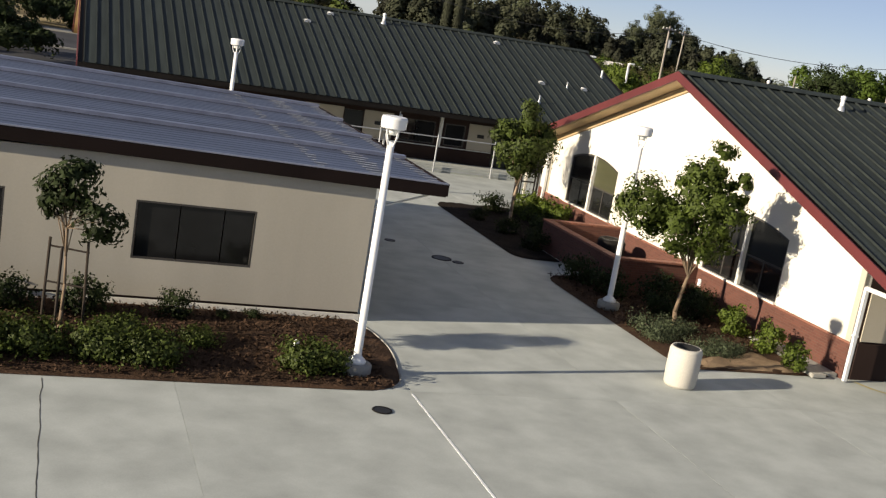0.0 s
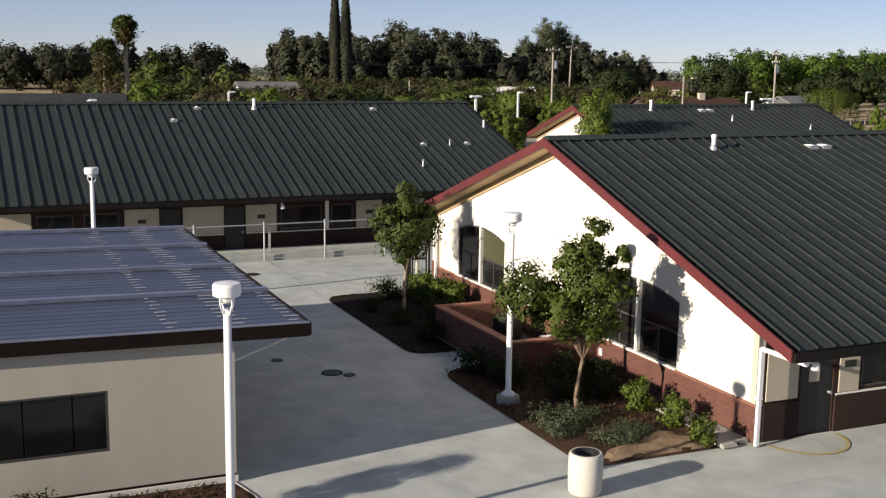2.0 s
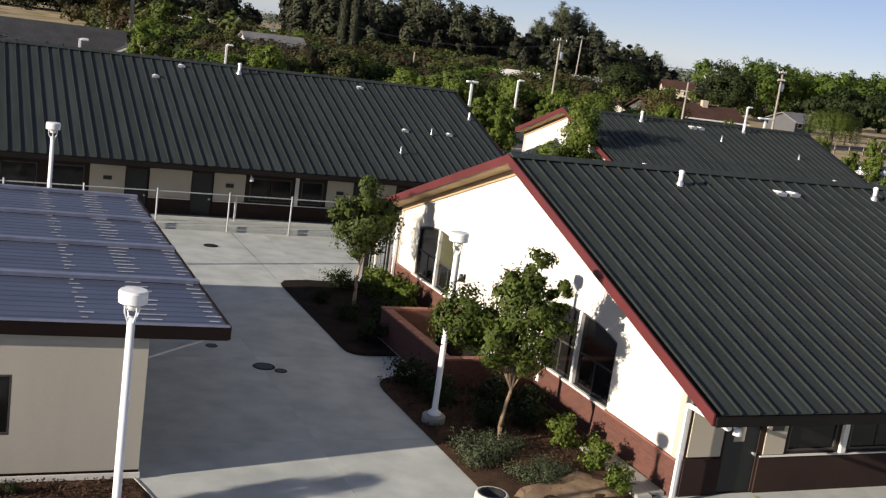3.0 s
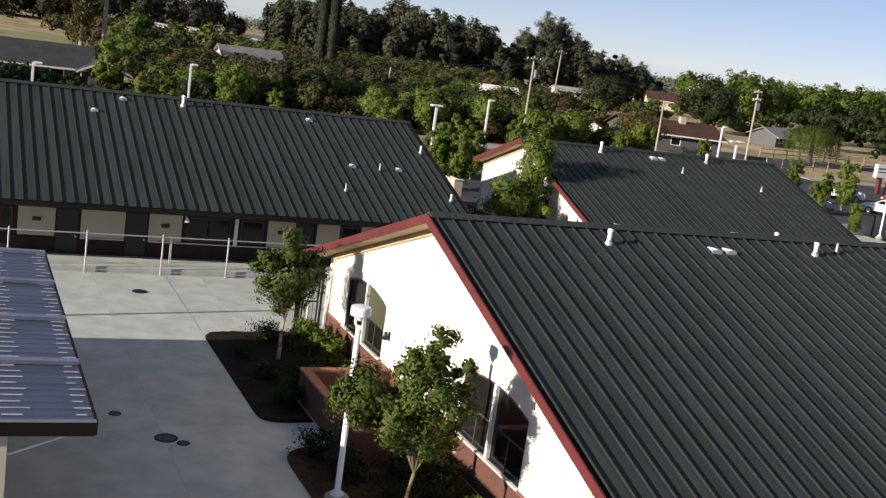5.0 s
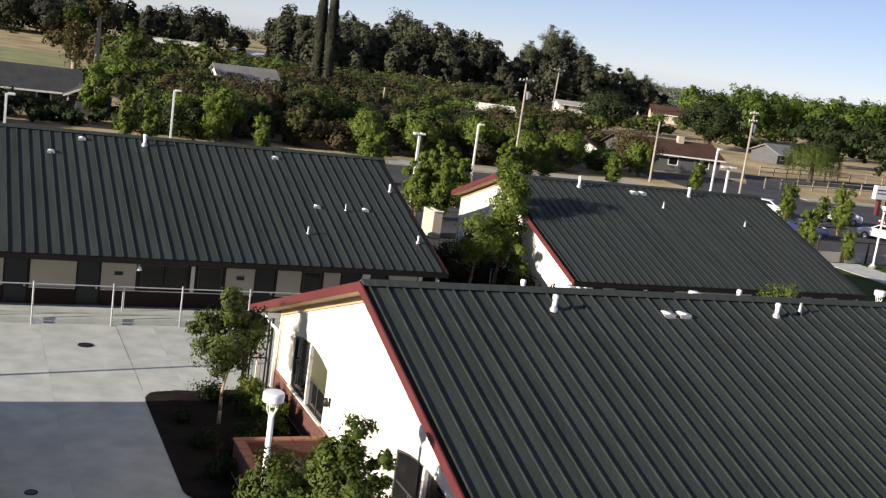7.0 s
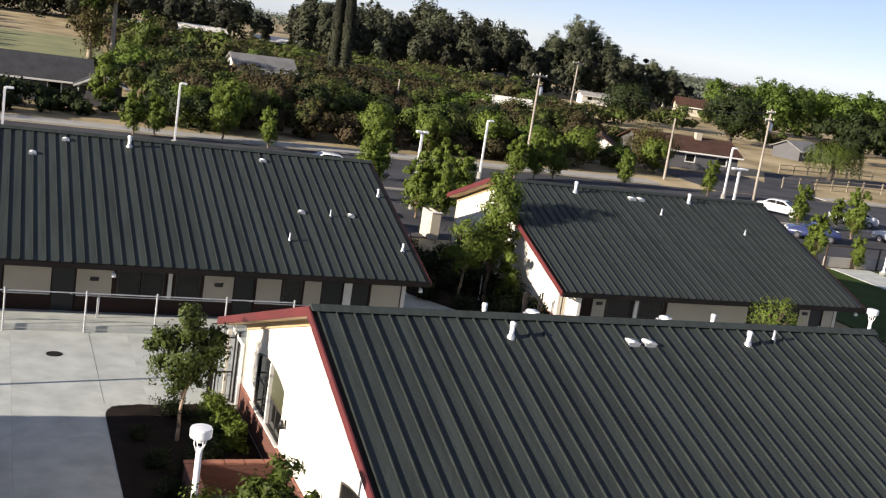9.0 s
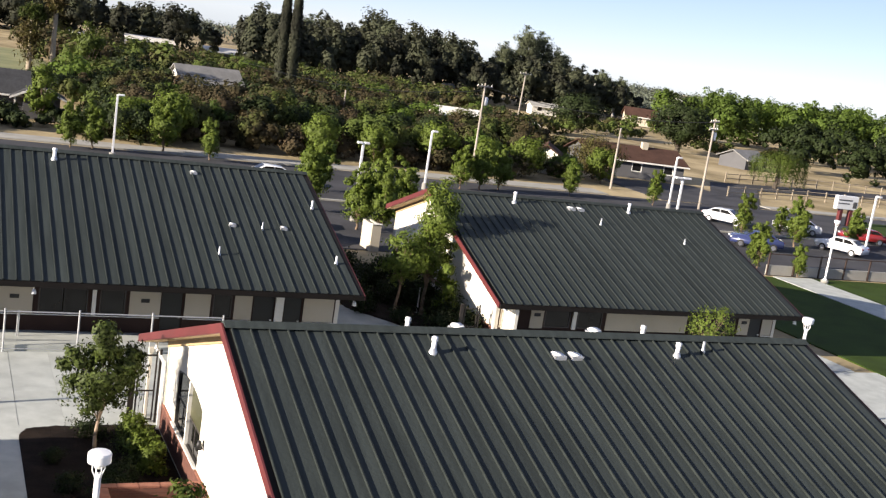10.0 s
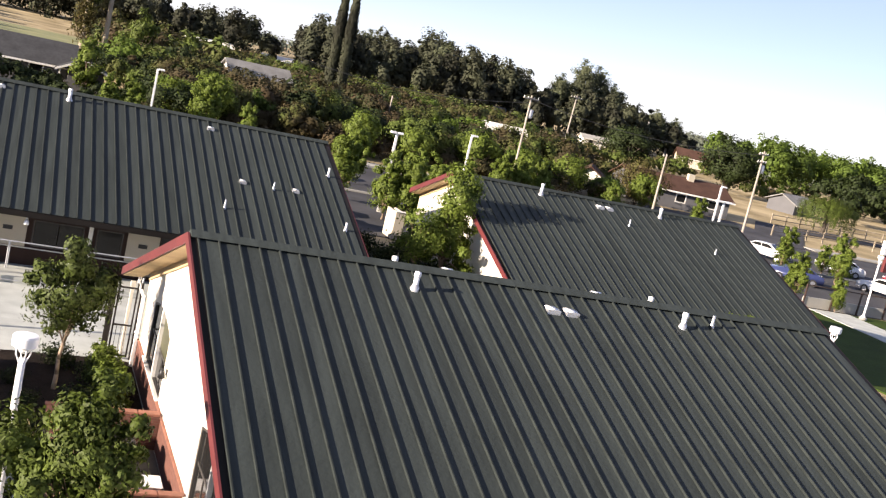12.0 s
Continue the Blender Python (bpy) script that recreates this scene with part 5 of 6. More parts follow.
def car(paint, label):
    root = thing("car", (0, 0, 0), label, "car", "parked cars")
    prof = [(-2.25, 0.35), (-2.3, 0.75), (-2.15, 0.98), (-1.75, 1.05), (-1.1, 1.42), (0.35, 1.46), (1.05, 1.05), (1.95, 0.92), (2.25, 0.7), (2.28, 0.35)]
    bm = bmesh.new()
    rings = []
    for y, s in ((-0.88, 0.0), (-0.8, 1.0), (0.8, 1.0), (0.88, 0.0)):
        rings.append([bm.verts.new((x * (0.985 + 0.015 * s), y * (1 if z < 1.0 else 0.84), z - (0.03 if z > 1.0 and s == 0 else 0))) for x, z in prof])
    for a, b in zip(rings, rings[1:]):
        for k in range(len(prof)):
            k2 = (k + 1) % len(prof)
            bm.faces.new((a[k], a[k2], b[k2], b[k]))
    bm.faces.new(rings[0])
    bm.faces.new(rings[3][::-1])
    bmesh.ops.recalc_face_normals(bm, faces=bm.faces[:])
    body = part("body", bm, paint, root, "", True)
    for y in (-0.752, 0.752):
        side = [(-1.5, 1.08), (-1.02, 1.37), (-0.45, 1.40), (-0.45, 1.08)], [(-0.38, 1.08), (-0.38, 1.40), (0.3, 1.39), (0.85, 1.08)]
        for sd in side:
            bm = bmesh.new()
            vs = [bm.verts.new((x, y * 1.02, z)) for x, z in sd]
            bm.faces.new(vs)
            out = bmesh.ops.extrude_face_region(bm, geom=bm.faces[:])
            bmesh.ops.translate(bm, vec=(0, 0.012 * (1 if y > 0 else -1), 0), verts=[g for g in out["geom"] if isinstance(g, bmesh.types.BMVert)])
            bmesh.ops.recalc_face_normals(bm, faces=bm.faces[:])
            part("side_window", bm, "glass", body)
    bm = bmesh.new()
    vs = [bm.verts.new(v) for v in ((0.42, -0.6, 1.455), (0.42, 0.6, 1.455), (1.03, 0.66, 1.085), (1.03, -0.66, 1.085))]
    bm.faces.new(vs)
    part("windscreen", bm, "glass", body)
    bm = bmesh.new()
    vs = [bm.verts.new(v) for v in ((-1.16, -0.6, 1.415), (-1.16, 0.6, 1.415), (-1.72, 0.66, 1.085), (-1.72, -0.66, 1.085))]
    bm.faces.new(vs[::-1])
    part("rear_window", bm, "glass", body)
    for y in (-0.6, 0.6):
        part("headlight", boxes((2.18, 2.29, y - 0.16, y + 0.16, 0.68, 0.80), bevel=0.02), "lamp_lens", body)
        part("tail_light", boxes((-2.31, -2.22, y - 0.14, y + 0.14, 0.76, 0.9), bevel=0.02), "car_red", body)
    for x in (-1.4, 1.4):
        for y in (-0.8, 0.8):
            w = part("wheel", rods(((x, y - 0.1, 0.32), (x, y + 0.1, 0.32), 0.32), n=18), "rubber", root)
            part("rim", rods(((x, y - 0.115, 0.32), (x, y + 0.115, 0.32), 0.2), n=12), "alloy", w)
    return root


white = car("car_white", "white parked car on the asphalt lot")
white.matrix_basis = pose(63.3, 70.8, -0.02, 0, 0, -58)
copy_thing(white, pose(67.6, 59.5, -0.02, 0, 0, 112))
blue = car("car_blue", "dark blue parked car on the asphalt lot")
blue.matrix_basis = pose(57.4, 59.0, -0.02, 0, 0, 150)
dark_car = car("car_dark", "black car parked on the asphalt lot")
dark_car.matrix_basis = pose(13.0, 54.5, -0.02, 0, 0, 85)
red = car("car_red", "red car parked on the asphalt lot")
red.matrix_basis = pose(76.5, 66.0, -0.02, 0, 0, 160)
copy_thing(white, pose(17.6, 72.5, -0.02, 0, 0, 175))
copy_thing(white, pose(70.5, 68.8, -0.02, 0, 0, 150))
copy_thing(red, pose(13.2, 50.5, -0.02, 0, 0, 80))


def name_sign():
    root = thing("school_sign", (83.5, 76.5, 0), "white message board sign on dark red posts", "sign")
    part("post", boxes((82.9, 83.3, 76.3, 76.7, 0, 1.9)), "red_paint", root)
    part("post", boxes((84.3, 84.7, 76.3, 76.7, 0, 1.9)), "red_paint", root)
    board = part("board", boxes((82.2, 85.2, 76.25, 76.75, 1.8, 3.3), bevel=0.04), "white_metal", root, "white board")
    part("writing", boxes((82.4, 84.3, 76.235, 76.248, 2.75, 2.9), (82.4, 84.0, 76.235, 76.248, 2.4, 2.52)), "house_wall", board, "grey bars of unreadable writing")
    part("picture", boxes((84.5, 85.05, 76.235, 76.248, 2.0, 2.7)), "house_wall", board)
    return root


name_sign()


def lot_fence():
    root = thing("low_wall_fence", (49, 48.0, 0), "low pale block wall with dark steel fence along the lot", "fence")
    x = 49.5
    while x < 74:
        part("wall_block", boxes((x, x + 2.4, 47.9, 48.1, 0, 0.75)), "kerb", root)
        part("post", boxes((x - 0.05, x + 0.05, 47.85, 47.95, 0, 1.7)), "steel_brown", root)
        part("rail", boxes((x + 0.06, x + 2.44, 47.87, 47.93, 1.58, 1.66)), "steel_brown", root)
        x += 2.5
    return root


lot_fence()
shed = thing("enclosure_shed", (17.4, 47.6, 0), "white stucco walled enclosure by the parking lot", "shed")
part("wall", boxes((17.75, 18.35, 47.6, 47.8, 0, 1.7)), "tan_panel", shed)
part("wall", boxes((17.75, 17.9, 47.802, 49.4, 0, 1.7)), "tan_panel", shed)
part("wall", boxes((18.2, 18.35, 47.802, 49.4, 0, 1.7)), "tan_panel", shed)
part("cap", boxes((17.7, 18.4, 47.55, 47.85, 1.702, 1.75), bevel=0.01), "house_white", shed)
path_post = thing("path_post", (15.2, 33.4, 0), "slim white post standing beside the walk", "post")
part("pole", rods(((15.2, 33.4, 0), (15.2, 33.4, 1.35), 0.035)), "white_metal", path_post)
part("foot", lathe([(0.12, 0), (0.12, 0.05), (0.04, 0.08)], 12, (15.2, 33.4)), "white_metal", path_post)


# ---- houses beyond the street ----
def house(at, turn, w, d, eave, ridge, wall, roof_mat, label, windows=2, chimney=False):
    root = thing("house", (0, 0, 0), label, "house", "houses beyond the street")
    outline = [(-d / 2, 0), (d / 2, 0), (d / 2, eave), (0, ridge - 0.12), (-d / 2, eave)]
    part("end_wall", slab_shape(outline, [], "x", -w / 2, 0.2), wall, root)
    part("end_wall", slab_shape(outline, [], "x", w / 2 - 0.2, 0.2), wall, root)
    xs = [-w / 2 + w * (k + 0.5) / max(1, windows) for k in range(windows)]
    holes = [rect(x - 0.7, x + 0.7, 0.9, 2.0) for x in xs]
    part("front_wall", slab_shape(rect(-w / 2 + 0.202, w / 2 - 0.202, 0, eave), holes, "y", -d / 2, 0.2), wall, root)
    part("back_wall", boxes((-w / 2 + 0.202, w / 2 - 0.202, d / 2 - 0.2, d / 2, 0, eave)), wall, root)
    for x in xs:
        wn_ = part("window", slab_shape(rect(x - 0.7, x + 0.7, 0.9, 2.0), [rect(x - 0.6, x + 0.6, 1.0, 1.9)], "y", -d / 2 - 0.02, 0.1), "frame_white", root)
        part("pane", boxes((x - 0.6, x + 0.6, -d / 2 + 0.04, -d / 2 + 0.06, 1.0, 1.9)), "glass", wn_)
    o, s = 0.5, (ridge - eave) / (d / 2)
    sec = [(-d / 2 - o, eave - s * o), (0, ridge), (d / 2 + o, eave - s * o), (d / 2 + o, eave - s * o + 0.14), (0, ridge + 0.16), (-d / 2 - o, eave - s * o + 0.14)]
    bm = bmesh.new()
    r = [[bm.verts.new((x, y, z)) for y, z in sec] for x in (-w / 2 - o, w / 2 + o)]
    for k in range(6):
        bm.faces.new((r[0][k], r[0][(k + 1) % 6], r[1][(k + 1) % 6], r[1][k]))
    for e in r:
        bm.faces.new((e[0], e[1], e[4], e[5]))
        bm.faces.new((e[1], e[2], e[3], e[4]))
    bmesh.ops.recalc_face_normals(bm, faces=bm.faces[:])
    roof = part("roof", bm, roof_mat, root, "shingled gable roof")
    part("fascia", boxes((-w / 2 - o, w / 2 + o, -d / 2 - o - 0.05, -d / 2 - o - 0.002, eave - s * o - 0.05, eave - s * o + 0.13)), "frame_white", roof)
    if chimney:
        part("chimney", boxes((0.16 * w - 0.4, 0.16 * w + 0.4, -0.9, -0.2, ridge - 0.6, ridge + 0.75)), "tan_panel", roof, "tan chimney")
    root.matrix_basis = pose(*at, 0, 0, turn)
    return root


low_house = house((-6.0, 104, 0.0), 0, 13, 7, 2.3, 4.15, "house_wall", "shingle_grey", "low grey house with dark shingles and white trim")


def porch_gable():
    """The street-facing wing of the low house, in its own metres."""
    def moved(b):
        bmesh.ops.translate(b, vec=low_house.location, verts=b.verts[:])
        return b

    bm = bmesh.new()
    r = [[bm.verts.new((x, y, z)) for x, z in ((4.9, 1.98), (7.6, 3.25), (10.3, 1.98), (10.3, 2.12), (7.6, 3.4), (4.9, 2.12))] for y in (-5.6, 0.0)]
    for k in range(6):
        bm.faces.new((r[0][k], r[0][(k + 1) % 6], r[1][(k + 1) % 6], r[1][k]))
    for e in r:
        bm.faces.new((e[0], e[1], e[4], e[5]))
        bm.faces.new((e[1], e[2], e[3], e[4]))
    bmesh.ops.recalc_face_normals(bm, faces=bm.faces[:])
    wing = part("porch_roof", moved(bm), "shingle_grey", low_house, "grey shingled porch gable")
    for x0, x1 in ((4.9, 7.6), (10.3, 7.6)):
        b2 = bmesh.new()
        vs = [b2.verts.new((x, y, z)) for y in (-5.68, -5.602) for x, z in ((x0, 1.95), (x0, 2.15), (x1, 3.43), (x1, 3.23))]
        for q in ((0, 1, 2, 3), (7, 6, 5, 4), (0, 4, 5, 1), (1, 5, 6, 2), (3, 2, 6, 7), (0, 3, 7, 4)):
            b2.faces.new([vs[i] for i in q])
        bmesh.ops.recalc_face_normals(b2, faces=b2.faces[:])
        part("bargeboard", moved(b2), "frame_white", wing)
    part("porch_wall", moved(slab_shape([(6.2, 0), (9.6, 0), (9.6, 2.2), (7.6, 3.1), (6.2, 2.5)], [rect(7.0, 8.6, 0.8, 2.0)], "y", -4.6, 0.2)), "house_wall", low_house)
    part("window", moved(boxes((7.0, 8.6, -4.5, -4.44, 0.8, 2.0))), "glass", low_house)
    part("porch_post", moved(boxes((5.3, 5.45, -5.4, -5.25, 0, 2.1))), "frame_white", low_house)


porch_gable()
house((73.6, 105.5, -0.1), -10, 13, 8.0, 2.3, 3.7, "house_wall", "shingle_red", "low grey house with a red brown shingle roof and chimney", 3, True)
house((27.2, 145.2, 0.1), 8, 8.8, 6.5, 2.3, 4.4, "house_white", "roof_pale", "pale house with a light grey roof among shrubs", 1)
house((67.0, 312, -2.4), 6, 12.5, 7, 2.4, 3.6, "house_wall", "house_white", "long low white roofed house beyond the scrub", 2)
house((43.4, 300, -1.2), 3, 12.5, 7, 2.2, 3.2, "house_wall", "house_white", "long pale roofed house beyond the scrub", 2)
house((25.6, 300, -2.0), 5, 5, 6, 2.0, 3.0, "house_wall", "house_white", "small pale roofed house beyond the scrub", 1)
house((79.6, 146, -0.3), 8, 4.4, 2.6, 2.0, 2.5, "house_white", "house_white", "small white caravan standing on dry grass", 1)
house((57.8, 125, -0.2), -8, 5.6, 3.4, 3.7, 4.6, "house_white", "house_white", "white roofed shed among shrubs", 1)
house((58.6, 99.5, -0.1), 60, 5.0, 3.6, 2.2, 3.3, "house_white", "shingle_red", "small white gabled garage behind bushes", 1)
house((129.5, 229, -1.4), -4, 8.5, 3, 2.2, 2.9, "house_white", "kerb", "white mobile home beyond the field", 2)
house((92.5, 207, -1.0), 40, 4.5, 4.5, 2.6, 5.0, "house_wall", "shingle_grey", "small dark gabled house under the tall wood", 1)
house((114.0, 132, -0.3), 20, 6.5, 5, 2.0, 3.1, "house_wall", "roof_pale", "grey house with a pale metal roof", 2)
house((161.5, 235, -1.4), -25, 8, 7, 2.5, 4.4, "tan_panel", "shingle_red", "far tan house with a brown roof", 2)
house((281, 380, -3.0), 6, 12, 7, 4, 6.0, "house_white", "house_white", "far white building among trees", 2)
house((252, 420, -3.0), 6, 9, 7, 4, 6.5, "house_white", "kerb", "far pale building among trees", 2)
bm = bmesh.new()
g = [[bm.verts.new((x, y, hill(x, y) + 0.08)) for x in np.linspace(-14, 9, 9)] for y in np.linspace(150, 232, 30)]
for j in range(29):
    for i in range(8):
        bm.faces.new((g[j][i], g[j][i + 1], g[j + 1][i + 1], g[j + 1][i]))
single("far_lawn", bm, "dry_lawn", "pale yellow green mown lawn beyond the low house", "lawn", "structure", True)
tarp = thing("covered_car", (-2.6, 140, hill(-2.6, 140)), "parked car under a bright blue cover", "car")
bm = lathe([(1.9, 0.0), (1.85, 0.7), (1.3, 1.2), (0.6, 1.4), (0, 1.42)], 20)
bmesh.ops.scale(bm, vec=(1.2, 0.5, 1), verts=bm.verts[:])
bmesh.ops.translate(bm, vec=tarp.location, verts=bm.verts[:])
part("cover", bm, "tarp_blue", tarp, "blue cover", True)


def rail_fence(points, label):
    root = thing("rail_fence", (0, 0, 0), label, "fence", "rail fences")
    for (ax, ay), (bx, by) in zip(points, points[1:]):
        n = max(1, round(math.hypot(bx - ax, by - ay) / 3.0))
        for k in range(n):
            x0, y0, x1, y1 = ax + (bx - ax) * k / n, ay + (by - ay) * k / n, ax + (bx - ax) * (k + 1) / n, ay + (by - ay) * (k + 1) / n
            part("post", boxes((x0 - 0.07, x0 + 0.07, y0 - 0.07, y0 + 0.07, -0.1, 1.3)), "fence_wood", root)
            for z in (0.5, 1.1):
                part("rail", rods(((x0, y0, z), (x1, y1, z), 0.06), n=6), "fence_wood", root)
    return root


rail_fence([(80, 92), (96, 96), (118, 96), (140, 92)], "weathered wooden rail fence round a tan field")
rail_fence([(92, 108), (112, 112), (150, 108)], "weathered wooden rail fence on dry grass")
rail_fence([(16, 98.5), (40, 97)], "weathered board fence below the shrubs")
single("side_road", slab_shape([(70, 83.4), (78, 83.4), (92, 101), (190, 116), (190, 124), (88, 106), (76, 90)], [], "z", -0.3, 0.32), "asphalt", "grey side road leading past the field", "road", "structure")


# ---- distance: woods, scrub and single tall trees ----
def woods(name, label, rng, spots, mat, per, size, clumps=30, thick=(0.16, 0.40)):
    """One mesh of many far trees or bushes, each a heap of leafy clumps: spots are rows of x, y, height, radius."""
    clouds, ways = [], []
    for x, y, h, r in spots:
        z0 = hill(x, y)
        n = max(60, int(per * (0.7 + 0.6 * rng.random())))
        d = rng.normal(size=(clumps, 3))
        d /= np.linalg.norm(d, axis=1)[:, None]
        d[:, 2] = np.where(rng.random(clumps) < 0.7, np.abs(d[:, 2]), d[:, 2])
        tips = np.array((x, y, z0 + h * 0.5)) + d * rng.uniform(0.45, 0.95, size=(clumps, 1)) * np.array((r, r, h * 0.5))
        girth = r * rng.uniform(*thick, size=(clumps, 1))
        pick = rng.integers(0, clumps, size=n)
        w = rng.normal(size=(n, 3)) + 0.7 * d[pick]
        w /= np.linalg.norm(w, axis=1)[:, None]
        pts = tips[pick] + w * girth[pick] * rng.uniform(0.5, 1.2, size=(n, 1)) * np.array((1, 1, 0.85))
        pts[:, 2] = np.maximum(pts[:, 2], z0 + 0.1)
        clouds.append(pts)
        ways.append(w + 0.5 * d[pick])
    me = leaf_cloud(name, np.concatenate(clouds), size, mat, rng, 0.1, 1.4, np.concatenate(ways), 0.3)
    return tagged(new(name, me), label, "woodland", kind="stuff")


rng = np.random.default_rng(77)


def scatter(n, x0, x1, y0, y1, h0, h1, ratio):
    x, y = rng.uniform(x0, x1, n), rng.uniform(y0, y1, n)
    h = rng.uniform(h0, h1, n)
    return np.stack([x, y, h, h * ratio * rng.uniform(0.8, 1.25, n)], 1)


def clear(rows, *patches):
    """Keeps open patches (x0, x1, y0, y1) free of scrub."""
    for x0, x1, y0, y1 in patches:
        rows = rows[~((rows[:, 0] > x0) & (rows[:, 0] < x1) & (rows[:, 1] > y0) & (rows[:, 1] < y1))]
    return rows


def ridge_wood(n, y0, y1, cut, ratio):
    """Tall trees side by side whose tops follow the wood's skyline; cut lowers them by up to that share."""
    xs = (60, 66, 78, 86, 95, 104, 111, 118, 125, 130, 137, 146, 153, 160, 167, 174, 182)
    tops = (15.6, 18.0, 18.2, 17.0, 19.8, 18.6, 19.0, 18.2, 15.2, 12.4, 15.8, 16.4, 15.0, 14.2, 12.8, 10.4, 7.6)
    t = np.linspace(0, 1, n) + rng.uniform(-0.4, 0.4, n) / n
    y = rng.uniform(y0, y1, n)
    x = (61 + 120 * t) * (y + 16) / 281 - 7 * (1 - (y + 16) / 281)
    h = np.interp(61 + 120 * t, xs, tops) * (y + 16) / 281 * rng.uniform(1 - cut, 1.03, n)
    return np.stack([x, y, h, h * ratio * rng.uniform(0.8, 1.25, n)], 1)


LEFT_TREES = np.array([(40.0, 307, 11.5, 1.7), (44.0, 307, 12.2, 1.6), (50.0, 300, 14.5, 3.8), (55.0, 304, 12.5, 3.0), (59.5, 300, 9.4, 2.6), (63.0, 306, 8.2, 1.4), (35.0, 300, 12.8, 1.8), (30.5, 304, 13.6, 2.2), (24.0, 300, 12.6, 2.0), (17.0, 306, 13.0, 3.6), (9.0, 300, 13.2, 3.4), (1.0, 305, 12.6, 3.8)])
open_ = ((-40, 8.0, 90, 112), (54, 66, 93, 103), (65, 84, 89, 112), (20.5, 33.5, 130, 146), (-16, 9, 146, 300), (-8, 5, 132, 148), (75, 86, 120, 146), (86, 150, 125, 150))
for name_, label_, mat_, n_ in (("scrub", "dense green bushes beyond the street", "scrub", 62), ("dark_scrub", "dark green bushes in the scrub beyond the street", "leaf_oak", 34), ("brown_scrub", "dry brown bushes in the scrub beyond the street", "thicket", 46), ("bright_scrub", "bright green young trees in the scrub", "orchard", 16)):
    woods(name_, label_, rng, clear(scatter(n_, 6, 68, 91, 120, 1.8, 5.2, 0.55), *open_), mat_, 2300, 0.30)
woods("low_brown_scrub", "low brown dry bushes along the roadside", rng, clear(scatter(80, 7, 58, 90, 99, 1.2, 2.6, 0.7), (28, 36, 89, 92)), "thicket", 700, 0.26)
woods("garden_bushes", "dark green bushes round the low house", rng, np.concatenate([scatter(26, -20, -1.5, 88.5, 95, 1.4, 3.0, 0.6), scatter(22, -4, 6.5, 91, 97, 1.0, 2.0, 0.7), scatter(14, 5.5, 13, 89, 96, 1.8, 3.6, 0.6), scatter(30, -34, -15, 84.5, 112, 2.4, 5.0, 0.55), scatter(16, 3, 14, 118, 128, 2.4, 4.4, 0.55), scatter(40, -46, -18.5, 40, 62, 1.6, 3.4, 0.6)]), "leaf_oak", 800, 0.28)
for name_, label_, mat_, n_ in (("middle_scrub", "green bushes and small trees behind the street", "scrub", 170), ("middle_dark_scrub", "dark bushes behind the street", "leaf_oak", 60), ("middle_brown_scrub", "dry brown thickets behind the street", "thicket", 90), ("middle_bright_scrub", "bright green small trees behind the street", "orchard", 26)):
    woods(name_, label_, rng, clear(scatter(n_, 4, 72, 118, 186, 2.2, 5.4, 0.6), *open_), mat_, 850, 0.46)
back_scrub = clear(np.concatenate([scatter(190, 10, 94, 185, 235, 2.8, 5.5, 0.62), scatter(90, -40, 70, 235, 296, 2.6, 4.4, 0.7), scatter(40, -44, -16, 116, 240, 3.0, 6.0, 0.6), scatter(26, 9, 24, 150, 240, 4.0, 8.0, 0.4)]), (36, 51, 265, 298), (18, 30, 265, 298), (58, 76, 265, 310), *open_)
woods("back_scrub", "dense green scrub in front of the tall wood", rng, back_scrub, "scrub", 380, 0.72)
woods("field_scrub", "scattered shrubs on the tan field", rng, clear(np.concatenate([scatter(14, 62, 72, 112, 124, 2.0, 3.4, 0.6), scatter(14, 84, 100, 158, 168, 2.0, 3.6, 0.65), scatter(16, 114, 128, 168, 200, 1.4, 2.8, 0.7), scatter(22, 140, 180, 200, 240, 1.6, 3.2, 0.65), scatter(20, 118, 150, 150, 166, 1.0, 2.2, 0.7)]), (104, 119, 120, 137), (122, 136, 205, 228)), "scrub", 420, 0.5)
woods("dark_wood", "tall dark grey green wood behind the scrub", rng, np.concatenate([ridge_wood(80, 258, 290, 0.24, 0.135), ridge_wood(54, 240, 256, 0.5, 0.17)]), "forest", 1400, 0.8, 60, (0.22, 0.62))
woods("left_wood", "spaced tall dark trees behind pale roofed houses", rng, np.concatenate([scatter(84, -70, 60, 318, 350, 8.5, 12.5, 0.42), LEFT_TREES]), "forest", 1100, 0.9, 44, (0.25, 0.6))
woods("orchard_wood", "bright green row of broad trees", rng, np.concatenate([scatter(26, 144, 200, 184, 204, 9.6, 13.2, 0.32), scatter(34, 190, 290, 184, 225, 10.5, 14.0, 0.38)]), "orchard", 1500, 0.66, 44, (0.16, 0.45))
woods("right_wood", "dark green trees behind the field", rng, np.concatenate([scatter(22, 146, 190, 150, 172, 6.0, 8.6, 0.36), scatter(9, 126, 146, 118, 140, 5.0, 7.4, 0.36)]), "leaf_oak", 1500, 0.55)
woods("distant_wood", "low horizon woods with haze painted into the leaf colour", rng, np.concatenate([scatter(230, 180, 640, 330, 520, 5.0, 9.0, 0.7), scatter(90, 168, 260, 245, 330, 3.0, 6.0, 0.7)]), "haze_tinted_wood", 260, 1.0)
woods("horizon_wood", "far dark horizon woods with haze painted into the leaf colour", rng, scatter(420, -300, 1300, 560, 1200, 7.0, 11.0, 1.2), "haze_tinted_wood", 220, 1.7)


